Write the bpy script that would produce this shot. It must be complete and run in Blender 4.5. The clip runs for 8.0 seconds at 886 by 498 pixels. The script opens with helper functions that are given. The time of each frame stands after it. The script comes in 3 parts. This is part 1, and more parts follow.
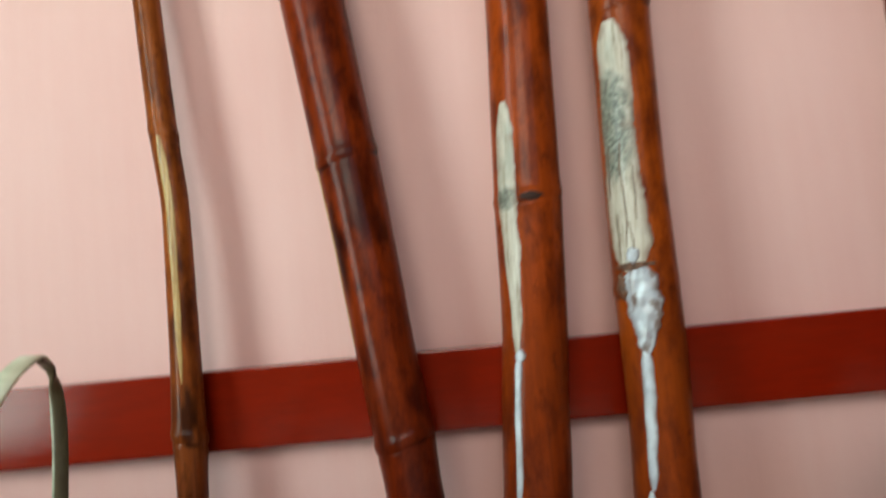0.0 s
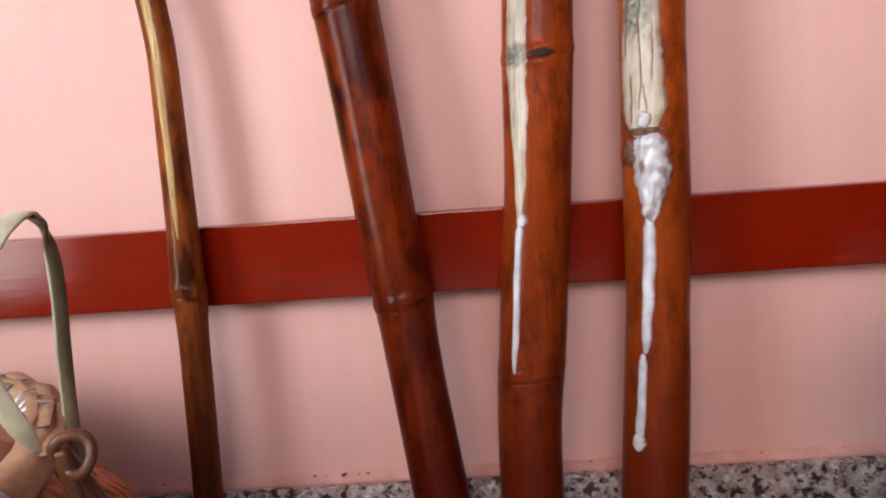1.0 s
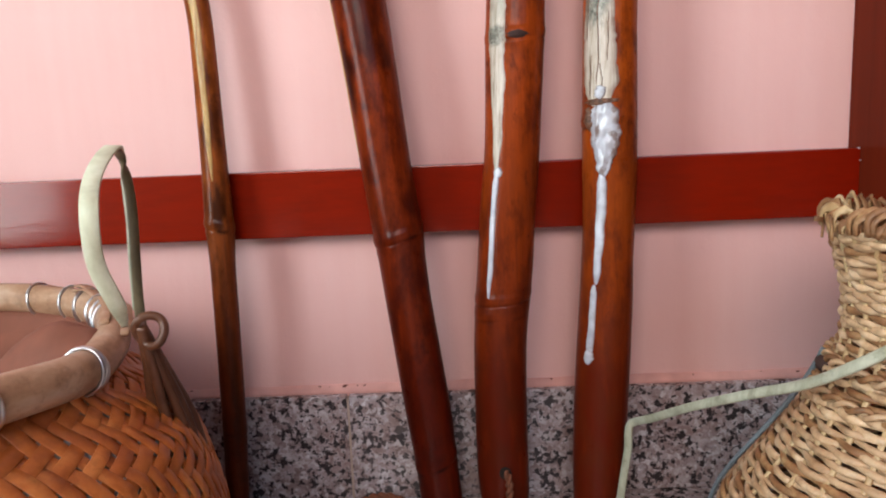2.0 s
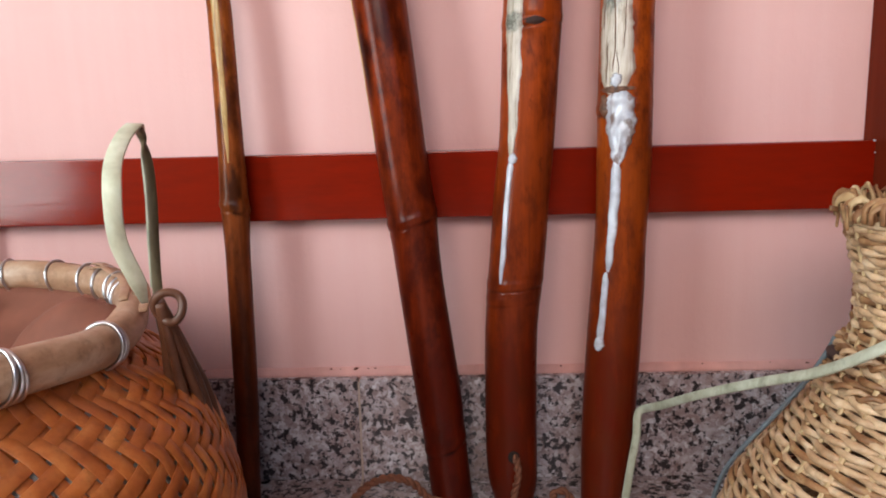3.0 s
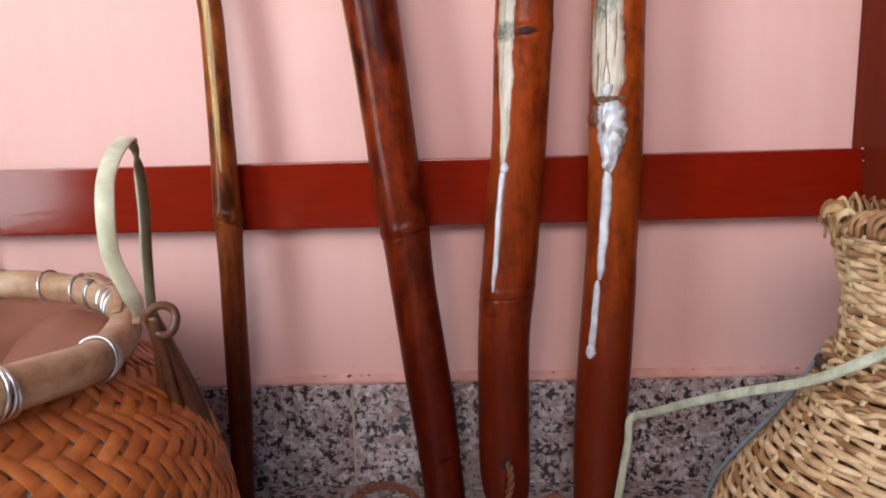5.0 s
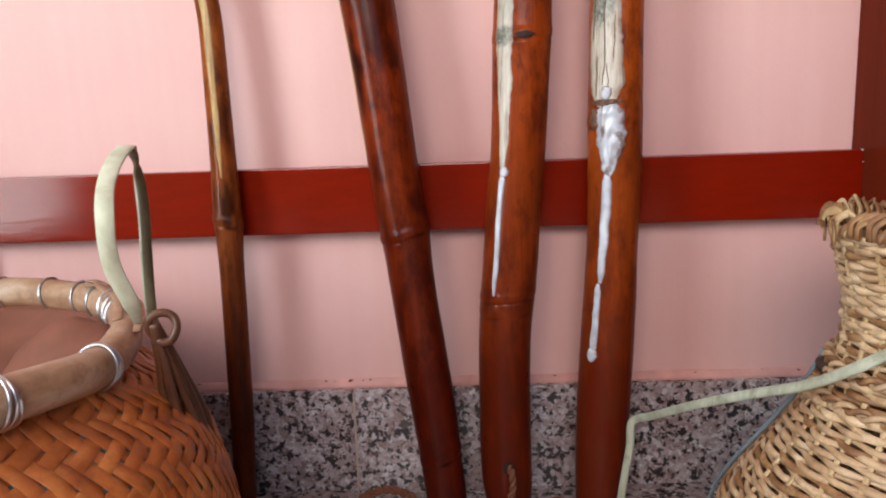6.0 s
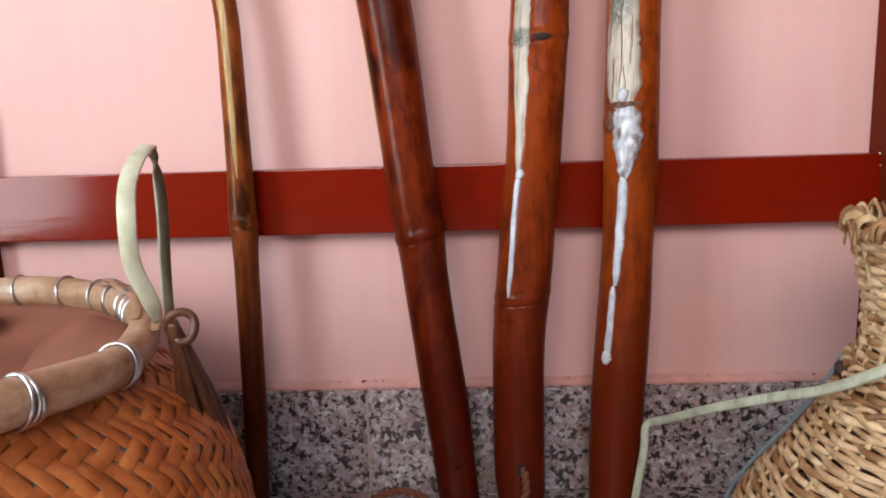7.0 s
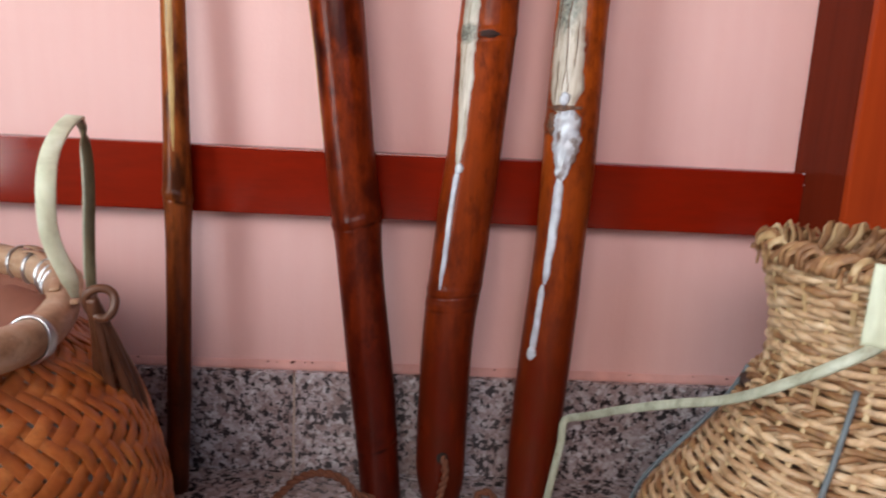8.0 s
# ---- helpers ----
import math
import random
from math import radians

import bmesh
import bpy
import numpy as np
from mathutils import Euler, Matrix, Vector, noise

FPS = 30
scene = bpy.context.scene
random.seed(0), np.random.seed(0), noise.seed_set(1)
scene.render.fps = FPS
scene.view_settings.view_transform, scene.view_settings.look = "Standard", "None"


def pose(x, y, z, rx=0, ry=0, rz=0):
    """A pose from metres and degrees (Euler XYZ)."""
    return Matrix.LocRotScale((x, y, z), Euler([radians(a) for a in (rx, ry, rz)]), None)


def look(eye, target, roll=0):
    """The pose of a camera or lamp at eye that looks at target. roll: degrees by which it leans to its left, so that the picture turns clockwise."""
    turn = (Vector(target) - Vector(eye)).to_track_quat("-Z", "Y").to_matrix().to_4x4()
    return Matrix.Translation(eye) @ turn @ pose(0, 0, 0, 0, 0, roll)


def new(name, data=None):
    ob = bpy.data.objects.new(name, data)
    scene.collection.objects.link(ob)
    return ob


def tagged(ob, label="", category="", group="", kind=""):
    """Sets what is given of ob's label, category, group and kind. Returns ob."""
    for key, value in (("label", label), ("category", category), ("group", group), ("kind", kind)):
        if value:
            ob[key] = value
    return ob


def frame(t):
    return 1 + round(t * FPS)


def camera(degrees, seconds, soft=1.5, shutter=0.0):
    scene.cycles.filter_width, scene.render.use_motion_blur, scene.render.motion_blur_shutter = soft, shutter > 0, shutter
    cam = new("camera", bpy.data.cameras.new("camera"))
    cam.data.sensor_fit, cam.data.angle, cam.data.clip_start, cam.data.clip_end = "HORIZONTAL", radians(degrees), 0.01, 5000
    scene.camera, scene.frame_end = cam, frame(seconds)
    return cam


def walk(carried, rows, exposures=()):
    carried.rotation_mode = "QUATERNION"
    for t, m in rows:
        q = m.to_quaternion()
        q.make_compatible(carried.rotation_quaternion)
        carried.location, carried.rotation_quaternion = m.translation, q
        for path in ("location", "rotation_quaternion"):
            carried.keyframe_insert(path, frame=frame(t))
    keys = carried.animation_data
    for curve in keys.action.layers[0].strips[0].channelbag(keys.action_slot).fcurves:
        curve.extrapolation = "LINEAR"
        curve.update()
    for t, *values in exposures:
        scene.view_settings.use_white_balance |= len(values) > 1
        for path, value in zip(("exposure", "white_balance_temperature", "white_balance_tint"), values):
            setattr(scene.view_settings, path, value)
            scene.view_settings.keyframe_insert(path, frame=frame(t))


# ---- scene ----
cam = camera(64.9, 8.0, soft=1.9, shutter=0.5)
PATH = [
    (0, (0.019, -0.553, 0.349), (-0.037, 1.439, 0.526), -5.5),
    (0.5, (0.008, -0.517, 0.3375), (-0.118, 1.4765, 0.266), -3.5),
    (0.8, (0.006, -0.524, 0.346), (-0.091, 1.461, 0.119), -3.5),
    (1, (0.013, -0.540, 0.354), (-0.056, 1.445, 0.117), -4.0),
    (1.5, (0.018, -0.607, 0.347), (-0.009, 1.378, 0.098), -2.8),
    (1.8, (0.020, -0.636, 0.349), (-0.008, 1.337, 0.027), -2.6),
    (2, (0.015, -0.647, 0.341), (-0.025, 1.329, 0.035), -2.4),
    (3.5, (0.009, -0.652, 0.337), (-0.052, 1.317, -0.005), -1.3),
    (4, (0.012, -0.653, 0.345), (-0.066, 1.317, 0.005), -1.6),
    (4.5, (0.009, -0.654, 0.344), (-0.049, 1.317, 0.009), -1.4),
    (5.8, (0.013, -0.651, 0.349), (-0.016, 1.321, 0.012), -1.8),
    (6, (0.012, -0.653, 0.348), (-0.035, 1.319, 0.017), -2.0),
    (6.5, (0.007, -0.658, 0.345), (-0.06, 1.314, 0.02), -1.9),
    (7, (0.004, -0.653, 0.348), (-0.059, 1.32, 0.022), -1.7),
    (7.5, (0.003, -0.652, 0.344), (-0.005, 1.316, -0.009), -0.0),
    (8, (0.018, -0.656, 0.360), (0.095, 1.305, -0.028), 2.9),
]
walk(cam, [(t, look(eye, target, roll)) for t, eye, target, roll in PATH], [(0, 1.05, 6700, -12), (0.3, 1.18, 6900, 0), (0.6, 1.28, 7250, 13), (1.0, 1.3, 7200, 12), (1.7, 1.36, 6720, 7), (7.0, 1.36, 6720, 7), (8.0, 1.25, 6720, 8)])

# ---- light ----
scene.view_settings.exposure = 0.0
world = bpy.data.worlds.new("sky")
scene.world = world
world.use_nodes = True
wn = world.node_tree.nodes
sky = wn.new("ShaderNodeTexSky")
sky.sky_type = "NISHITA"
sky.sun_disc = False
sky.sun_elevation = radians(50)
sky.sun_rotation = radians(194)
world.node_tree.links.new(sky.outputs[0], wn["Background"].inputs[0])
wn["Background"].inputs[1].default_value = 0.12

sun = new("sun", bpy.data.lights.new("sun", "SUN"))
sun.data.energy, sun.data.angle, sun.data.color = 5.0, radians(0.5), (1.0, 0.95, 0.86)
sun.matrix_world = look((-1.2, -4.85, 5.96), (0, 0, 0))

# daylight of the doorway in the west wall
door_light = new("doorway_daylight", bpy.data.lights.new("doorway_daylight", "AREA"))
door_light.data.shape = "RECTANGLE"
door_light.data.size, door_light.data.size_y = 0.48, 1.50
door_light.data.energy, door_light.data.color = 9.8, (0.80, 0.93, 1.0)
door_light.matrix_world = look((-0.99, -0.90, 0.79), (0.0, -0.90, 0.79))

# fill lamp added to light the front, in the unseen south wall's low window
front_fill_lamp = new("front_fill", bpy.data.lights.new("front_fill", "AREA"))
front_fill_lamp.data.shape = "RECTANGLE"
front_fill_lamp.data.size, front_fill_lamp.data.size_y = 1.2, 0.8
front_fill_lamp.data.energy, front_fill_lamp.data.color = 10.0, (1.0, 0.82, 0.74)
front_fill_lamp.matrix_world = look((-0.34, -2.18, 1.28), (-0.34, 0.0, 1.28))


# ---- materials ----
def mat(name, rough=0.5, coat=0.0):
    m = bpy.data.materials.new(name)
    m.use_nodes = True
    nt = m.node_tree
    b = nt.nodes["Principled BSDF"]
    b.inputs["Roughness"].default_value = rough
    b.inputs["Coat Weight"].default_value = coat
    b.inputs["Coat Roughness"].default_value = 0.12
    return m, nt, b


def coords(nt, scale=(1, 1, 1), kind="Object"):
    tc = nt.nodes.new("ShaderNodeTexCoord")
    mp = nt.nodes.new("ShaderNodeMapping")
    mp.inputs["Scale"].default_value = scale
    nt.links.new(tc.outputs[kind], mp.inputs[0])
    return mp.outputs[0]


def noise_tex(nt, vec, scale, detail=4.0, rough=0.55):
    n = nt.nodes.new("ShaderNodeTexNoise")
    n.inputs["Scale"].default_value = scale
    n.inputs["Detail"].default_value = detail
    n.inputs["Roughness"].default_value = rough
    nt.links.new(vec, n.inputs["Vector"])
    return n.outputs["Fac"]


def ramp(nt, fac, stops, step=False):
    r = nt.nodes.new("ShaderNodeValToRGB")
    if step:
        r.color_ramp.interpolation = "CONSTANT"
    e = r.color_ramp.elements
    while len(e) < len(stops):
        e.new(0.5)
    for k, (p, c) in enumerate(stops):
        e[k].position = p
        e[k].color = (*c, 1) if len(c) == 3 else c
    nt.links.new(fac, r.inputs[0])
    return r.outputs[0]


def grey(v):
    return (v, v, v)


def mix(nt, fac, a, b, mode="MIX"):
    n = nt.nodes.new("ShaderNodeMix")
    n.data_type, n.blend_type = "RGBA", mode
    if isinstance(fac, float):
        n.inputs[0].default_value = fac
    else:
        nt.links.new(fac, n.inputs[0])
    for sock, v in ((n.inputs[6], a), (n.inputs[7], b)):
        if isinstance(v, tuple):
            sock.default_value = (*v, 1)
        else:
            nt.links.new(v, sock)
    return n.outputs[2]


def bump(nt, b, height, strength=0.3, distance=0.001):
    n = nt.nodes.new("ShaderNodeBump")
    n.inputs["Strength"].default_value = strength
    n.inputs["Distance"].default_value = distance
    nt.links.new(height, n.inputs["Height"])
    nt.links.new(n.outputs[0], b.inputs["Normal"])


def attr(nt, name):
    n = nt.nodes.new("ShaderNodeAttribute")
    n.attribute_name = name
    return n


def rand_of(nt):
    return nt.nodes.new("ShaderNodeObjectInfo").outputs["Random"]


def wall_paint():
    m, nt, b = mat("pink_wall_paint", 0.62)
    brush = noise_tex(nt, coords(nt, (70, 70, 5)), 1.0, 5)
    patch = noise_tex(nt, coords(nt, (1, 1, 1)), 5.0, 4)
    fine = noise_tex(nt, coords(nt), 220.0, 3)
    c = ramp(nt, patch, [(0.3, (0.715, 0.405, 0.372)), (0.7, (0.755, 0.455, 0.422))])
    c = mix(nt, ramp(nt, brush, [(0.35, grey(0.0)), (0.75, grey(0.35))]), c, (0.775, 0.50, 0.465))
    nt.links.new(c, b.inputs["Base Color"])
    lumps = noise_tex(nt, coords(nt), 85.0, 3, 0.6)
    h = mix(nt, 0.45, mix(nt, 0.25, brush, fine), lumps)
    bump(nt, b, h, 0.55, 0.0016)
    return m


def plain_paint(name, colour, rough=0.7):
    m, nt, b = mat(name, rough)
    n = noise_tex(nt, coords(nt), 6.0, 5)
    lo = tuple(v * 0.93 for v in colour)
    nt.links.new(ramp(nt, n, [(0.3, lo), (0.7, colour)]), b.inputs["Base Color"])
    bump(nt, b, noise_tex(nt, coords(nt), 150.0, 3), 0.1, 0.0008)
    return m


def granite():
    m, nt, b = mat("speckled_granite", 0.22)
    v = coords(nt, (1, 1, 1), "Object")
    warp = nt.nodes.new("ShaderNodeVectorMath")
    warp.operation = "MULTIPLY_ADD"
    wnz = nt.nodes.new("ShaderNodeTexNoise")
    wnz.inputs["Scale"].default_value = 160.0
    wnz.inputs["Detail"].default_value = 3.0
    nt.links.new(v, wnz.inputs["Vector"])
    nt.links.new(wnz.outputs["Color"], warp.inputs[0])
    warp.inputs[1].default_value = (0.013, 0.013, 0.013)
    nt.links.new(v, warp.inputs[2])
    vec = warp.outputs[0]
    vo = nt.nodes.new("ShaderNodeTexVoronoi")
    vo.inputs["Scale"].default_value = 240.0
    nt.links.new(vec, vo.inputs["Vector"])
    cell = nt.nodes.new("ShaderNodeSeparateColor")
    nt.links.new(vo.outputs["Color"], cell.inputs[0])
    soft = noise_tex(nt, vec, 105.0, 3, 0.55)
    # feldspar and quartz: clouded pink-grey with pale and dull grains
    cloud = ramp(nt, soft, [(0.32, (0.17, 0.118, 0.115)), (0.48, (0.32, 0.25, 0.25)), (0.66, (0.60, 0.58, 0.63))])
    grain = ramp(nt, cell.outputs[0], [(0.0, (0.20, 0.15, 0.15)), (0.4, (0.33, 0.265, 0.27)), (0.7, (0.45, 0.39, 0.41)), (1.0, (0.74, 0.73, 0.77))])
    base = mix(nt, 0.5, cloud, grain)
    stain = noise_tex(nt, v, 14.0, 4, 0.6)
    base = mix(nt, ramp(nt, stain, [(0.45, grey(0.0)), (0.65, grey(0.5))]), base, (0.24, 0.145, 0.13))
    # black mica in ragged clumps and single flecks
    clump = noise_tex(nt, v, 138.0, 4, 0.60)
    group = noise_tex(nt, v, 45.0, 3, 0.5)
    s = nt.nodes.new("ShaderNodeMath")
    s.operation = "MULTIPLY_ADD"
    nt.links.new(group, s.inputs[0])
    s.inputs[1].default_value = 0.45
    nt.links.new(clump, s.inputs[2])
    dark = ramp(nt, s.outputs[0], [(0.0, grey(0.0)), (0.755, grey(0.0)), (0.81, grey(0.97))])
    c = mix(nt, dark, base, (0.028, 0.024, 0.026))
    fleck = ramp(nt, cell.outputs[1], [(0.0, grey(0.85)), (0.07, grey(0.85)), (0.10, grey(0.0))])
    c = mix(nt, fleck, c, (0.05, 0.042, 0.045))
    nt.links.new(c, b.inputs["Base Color"])
    bump(nt, b, clump, 0.04, 0.0005)
    return m


def red_wood(name, dark, light, along, rough=0.28, coat=1.0, sheen=0.0):
    m, nt, b = mat(name, 0.5, coat)
    b.inputs["Coat IOR"].default_value = 1.45
    b.inputs["Specular IOR Level"].default_value = sheen
    b.inputs["Specular Tint"].default_value = (1.0, 0.16, 0.06, 1)
    b.inputs["Roughness"].default_value = 0.58
    b.inputs["Coat Roughness"].default_value = rough * 0.6
    sc = {"x": (34, 190, 190), "z": (90, 90, 3)}[along]
    g = noise_tex(nt, coords(nt, sc), 1.0, 6, 0.6)
    big = noise_tex(nt, coords(nt), 9.0, 3)
    c = mix(nt, big, ramp(nt, g, [(0.3, dark), (0.7, light)]), light)
    nt.links.new(c, b.inputs["Base Color"])
    nt.links.new(ramp(nt, g, [(0.3, grey(rough * 0.6)), (0.7, grey(rough * 0.28))]), b.inputs["Coat Roughness"])
    bump(nt, b, g, 0.4, 0.0005)
    nt.links.new(b.inputs["Normal"].links[0].from_socket, b.inputs["Coat Normal"])
    return m


def bamboo_varnish(name, bottom, top, stain, seed, rough=0.33):
    """Varnished cane: colour runs from bottom to top of the pole, with streaks along it and darker stains."""
    m, nt, b = mat(name, rough, 0.20)
    b.inputs["Coat Roughness"].default_value = 0.2
    b.inputs["Specular IOR Level"].default_value = 0.05
    tc = nt.nodes.new("ShaderNodeTexCoord")
    sep = nt.nodes.new("ShaderNodeSeparateXYZ")
    nt.links.new(tc.outputs["Object"], sep.inputs[0])
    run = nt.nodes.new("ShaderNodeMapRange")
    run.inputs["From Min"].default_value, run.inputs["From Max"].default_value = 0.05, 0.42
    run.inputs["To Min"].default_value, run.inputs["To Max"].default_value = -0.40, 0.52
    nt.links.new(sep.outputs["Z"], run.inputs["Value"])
    blot = noise_tex(nt, coords(nt, (1, 1, 0.35)), 26.0 + seed, 4)
    streak = noise_tex(nt, coords(nt, (150, 150, 9)), 1.0, 6, 0.65)
    fibre = noise_tex(nt, coords(nt, (620, 620, 9)), 1.0, 4, 0.6)
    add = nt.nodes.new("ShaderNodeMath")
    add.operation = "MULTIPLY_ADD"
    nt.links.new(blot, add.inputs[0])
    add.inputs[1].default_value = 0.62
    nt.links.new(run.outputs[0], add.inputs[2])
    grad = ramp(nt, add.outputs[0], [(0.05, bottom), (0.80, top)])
    c = mix(nt, ramp(nt, streak, [(0.36, grey(0.40)), (0.60, grey(0.0))]), grad, stain)
    c = mix(nt, ramp(nt, fibre, [(0.40, grey(0.18)), (0.60, grey(0.0))]), c, stain)
    pale = noise_tex(nt, coords(nt, (60, 60, 7)), 1.0 + 0.1 * seed, 4)
    c = mix(nt, ramp(nt, pale, [(0.55, grey(0.0)), (0.78, grey(0.16))]), c, tuple(min(1.0, v * 1.5) for v in top))
    spots = noise_tex(nt, coords(nt, (1, 1, 0.6)), 90.0 + 3 * seed, 3, 0.7)
    c = mix(nt, ramp(nt, spots, [(0.60, grey(0.0)), (0.74, grey(0.7))]), c, stain)
    cloud = noise_tex(nt, coords(nt, (1, 1, 0.45)), 48.0 + 5 * seed, 5, 0.62)
    c = mix(nt, ramp(nt, cloud, [(0.44, grey(0.0)), (0.64, grey(0.85))]), c, stain)
    ring = attr(nt, "joint")
    c = mix(nt, ring.outputs["Fac"], c, tuple(v * 0.35 for v in stain))
    nt.links.new(c, b.inputs["Base Color"])
    nt.links.new(ramp(nt, spots, [(0.3, grey(rough - 0.08)), (0.7, grey(rough + 0.16))]), b.inputs["Roughness"])
    bump(nt, b, mix(nt, 0.45, mix(nt, 0.5, streak, fibre), blot), 0.30, 0.0010)
    return m


def bare_wood():
    m, nt, b = mat("bare_scarred_cane", 0.42, 0.25)
    g = noise_tex(nt, coords(nt, (330, 330, 22)), 1.0, 6, 0.65)
    p = noise_tex(nt, coords(nt, (1, 1, 0.5)), 38.0, 4)
    c = ramp(nt, g, [(0.3, (0.17, 0.12, 0.075)), (0.45, (0.47, 0.40, 0.32)), (0.7, (0.66, 0.60, 0.52))])
    c = mix(nt, ramp(nt, p, [(0.54, grey(0.0)), (0.66, grey(0.5))]), c, (0.24, 0.235, 0.18))
    moss = ramp(nt, noise_tex(nt, coords(nt), 330.0, 4, 0.7), [(0.35, (0.045, 0.042, 0.034)), (0.52, (0.19, 0.19, 0.15)), (0.70, (0.42, 0.41, 0.35))])
    c = mix(nt, attr(nt, "lichen").outputs["Fac"], c, moss)
    c = mix(nt, attr(nt, "rim").outputs["Fac"], c, (0.14, 0.05, 0.02))
    nt.links.new(c, b.inputs["Base Color"])
    bump(nt, b, g, 0.7, 0.0012)
    return m


def filler(name, dark, cover):
    """Hardened glue-like filler; cover is where its brown crevices end."""
    m, nt, b = mat(name, 0.3, 0.55)
    g = noise_tex(nt, coords(nt, (1, 1, 0.7)), 110.0, 4, 0.55)
    tone = noise_tex(nt, coords(nt), 60.0, 3)
    c = ramp(nt, tone, [(0.35, (0.36, 0.36, 0.40)), (0.65, (0.58, 0.60, 0.66))])
    c = mix(nt, ramp(nt, g, [(cover - 0.10, grey(0.85)), (cover, grey(0.0))]), c, dark)
    c = mix(nt, attr(nt, "rim").outputs["Fac"], c, (0.16, 0.07, 0.04))
    nt.links.new(c, b.inputs["Base Color"])
    bump(nt, b, g, 0.5, 0.0012)
    return m


def cane_strip(name, dark, mid, light, scale=(40, 40, 40), rough=0.45, relief=0.25, worn=0.55):
    m, nt, b = mat(name, rough, 0.1)
    g = noise_tex(nt, coords(nt, scale), 1.0, 5, 0.6)
    fine = noise_tex(nt, coords(nt), 420.0, 3)
    c = ramp(nt, g, [(0.28, dark), (0.5, mid), (0.72, light)])
    r = rand_of(nt)
    c = mix(nt, ramp(nt, r, [(0.0, grey(0.0)), (1.0, grey(0.6))]), c, dark)
    wear = noise_tex(nt, coords(nt), 95.0, 5, 0.7)
    c = mix(nt, ramp(nt, wear, [(0.50, grey(0.0)), (0.72, grey(worn))]), c, tuple(0.5 * v for v in dark))
    nt.links.new(c, b.inputs["Base Color"])
    bump(nt, b, mix(nt, 0.5, g, fine), relief, 0.0008)
    return m


def simple(name, colour, rough=0.5, metal=0.0, scale=60.0, vary=0.35):
    m, nt, b = mat(name, rough)
    g = noise_tex(nt, coords(nt), scale, 5)
    nt.links.new(ramp(nt, g, [(0.3, tuple(v * (1 - vary) for v in colour)), (0.7, colour)]), b.inputs["Base Color"])
    b.inputs["Metallic"].default_value = metal
    bump(nt, b, g, 0.2, 0.0006)
    return m


M_WALL = wall_paint()
M_EDGE = simple("faded_pink_edge", (0.72, 0.38, 0.34), 0.7, 0.0, 40.0, 0.25)
M_DIRT = simple("dirt", (0.16, 0.06, 0.045), 0.9)
M_PLASTER = plain_paint("unseen_wall_dark_paint", (0.065, 0.036, 0.028))
M_CEIL = plain_paint("white_ceiling_paint", (0.80, 0.79, 0.77))
M_GRANITE = granite()
M_GROUT = simple("grout", (0.46, 0.35, 0.29), 0.9, 0.0, 80.0, 0.3)
M_RAIL = red_wood("red_varnished_rail_wood", (0.105, 0.0026, 0.0005), (0.185, 0.0055, 0.0008), "x", 0.20, 0.7, 0.5)
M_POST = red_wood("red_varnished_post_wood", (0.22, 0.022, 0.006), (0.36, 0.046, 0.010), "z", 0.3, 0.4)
M_STILE = red_wood("dark_red_post_wood", (0.075, 0.010, 0.004), (0.13, 0.016, 0.006), "z", 0.3, 0.2)
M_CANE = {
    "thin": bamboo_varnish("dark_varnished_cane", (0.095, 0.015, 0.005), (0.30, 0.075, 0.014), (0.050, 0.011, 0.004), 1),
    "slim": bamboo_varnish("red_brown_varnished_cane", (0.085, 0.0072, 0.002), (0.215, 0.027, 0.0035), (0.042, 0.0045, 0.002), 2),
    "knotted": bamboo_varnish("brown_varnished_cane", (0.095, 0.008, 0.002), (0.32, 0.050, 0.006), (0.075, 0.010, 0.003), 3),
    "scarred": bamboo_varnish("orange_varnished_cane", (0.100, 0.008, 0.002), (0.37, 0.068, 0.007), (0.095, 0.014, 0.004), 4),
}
M_BARE = bare_wood()
M_FILL = filler("cracked_pale_filler", (0.17, 0.11, 0.09), 0.46)
M_DRIP = filler("smooth_pale_filler", (0.34, 0.31, 0.31), 0.38)
M_TORN = simple("torn_brown_bark", (0.19, 0.08, 0.042), 0.6, 0.0, 260.0, 0.8)
M_GROOVE_GLINT = cane_strip("yellow_groove_and_glint", (0.20, 0.085, 0.018), (0.42, 0.24, 0.065), (0.64, 0.45, 0.18), (330, 330, 12), 0.35, 0.3, 0.3)
M_CORD = simple("brown_twisted_cord", (0.20, 0.068, 0.032), 0.8, 0.0, 300.0, 0.5)
M_TIE = simple("dark_brown_tie", (0.045, 0.014, 0.008), 0.8, 0.0, 200.0, 0.6)
M_HOLE = simple("dark_hole", (0.012, 0.006, 0.004), 0.9)
M_WEAVE = cane_strip("orange_bamboo_strip", (0.30, 0.072, 0.014), (0.54, 0.165, 0.035), (0.72, 0.30, 0.088), worn=0.45)
M_RIM = cane_strip("tan_bamboo_rim", (0.25, 0.125, 0.065), (0.50, 0.32, 0.20), (0.72, 0.56, 0.42), (24, 24, 70), 0.4, 0.2)
M_WIRE = simple("silver_wire", (0.72, 0.74, 0.77), 0.28, 1.0)
M_PALE = cane_strip("pale_green_bamboo_strip", (0.40, 0.41, 0.28), (0.60, 0.62, 0.46), (0.76, 0.78, 0.65), (60, 60, 20), 0.4, 0.15, 0.08)
M_STRAP = cane_strip("grey_green_bamboo_strap", (0.24, 0.24, 0.16), (0.40, 0.41, 0.31), (0.55, 0.57, 0.46), (90, 90, 30), 0.45, 0.3)
M_RIND = cane_strip("green_brown_bamboo_rind", (0.045, 0.032, 0.016), (0.095, 0.075, 0.038), (0.19, 0.165, 0.095), (60, 60, 20), 0.4, 0.2)
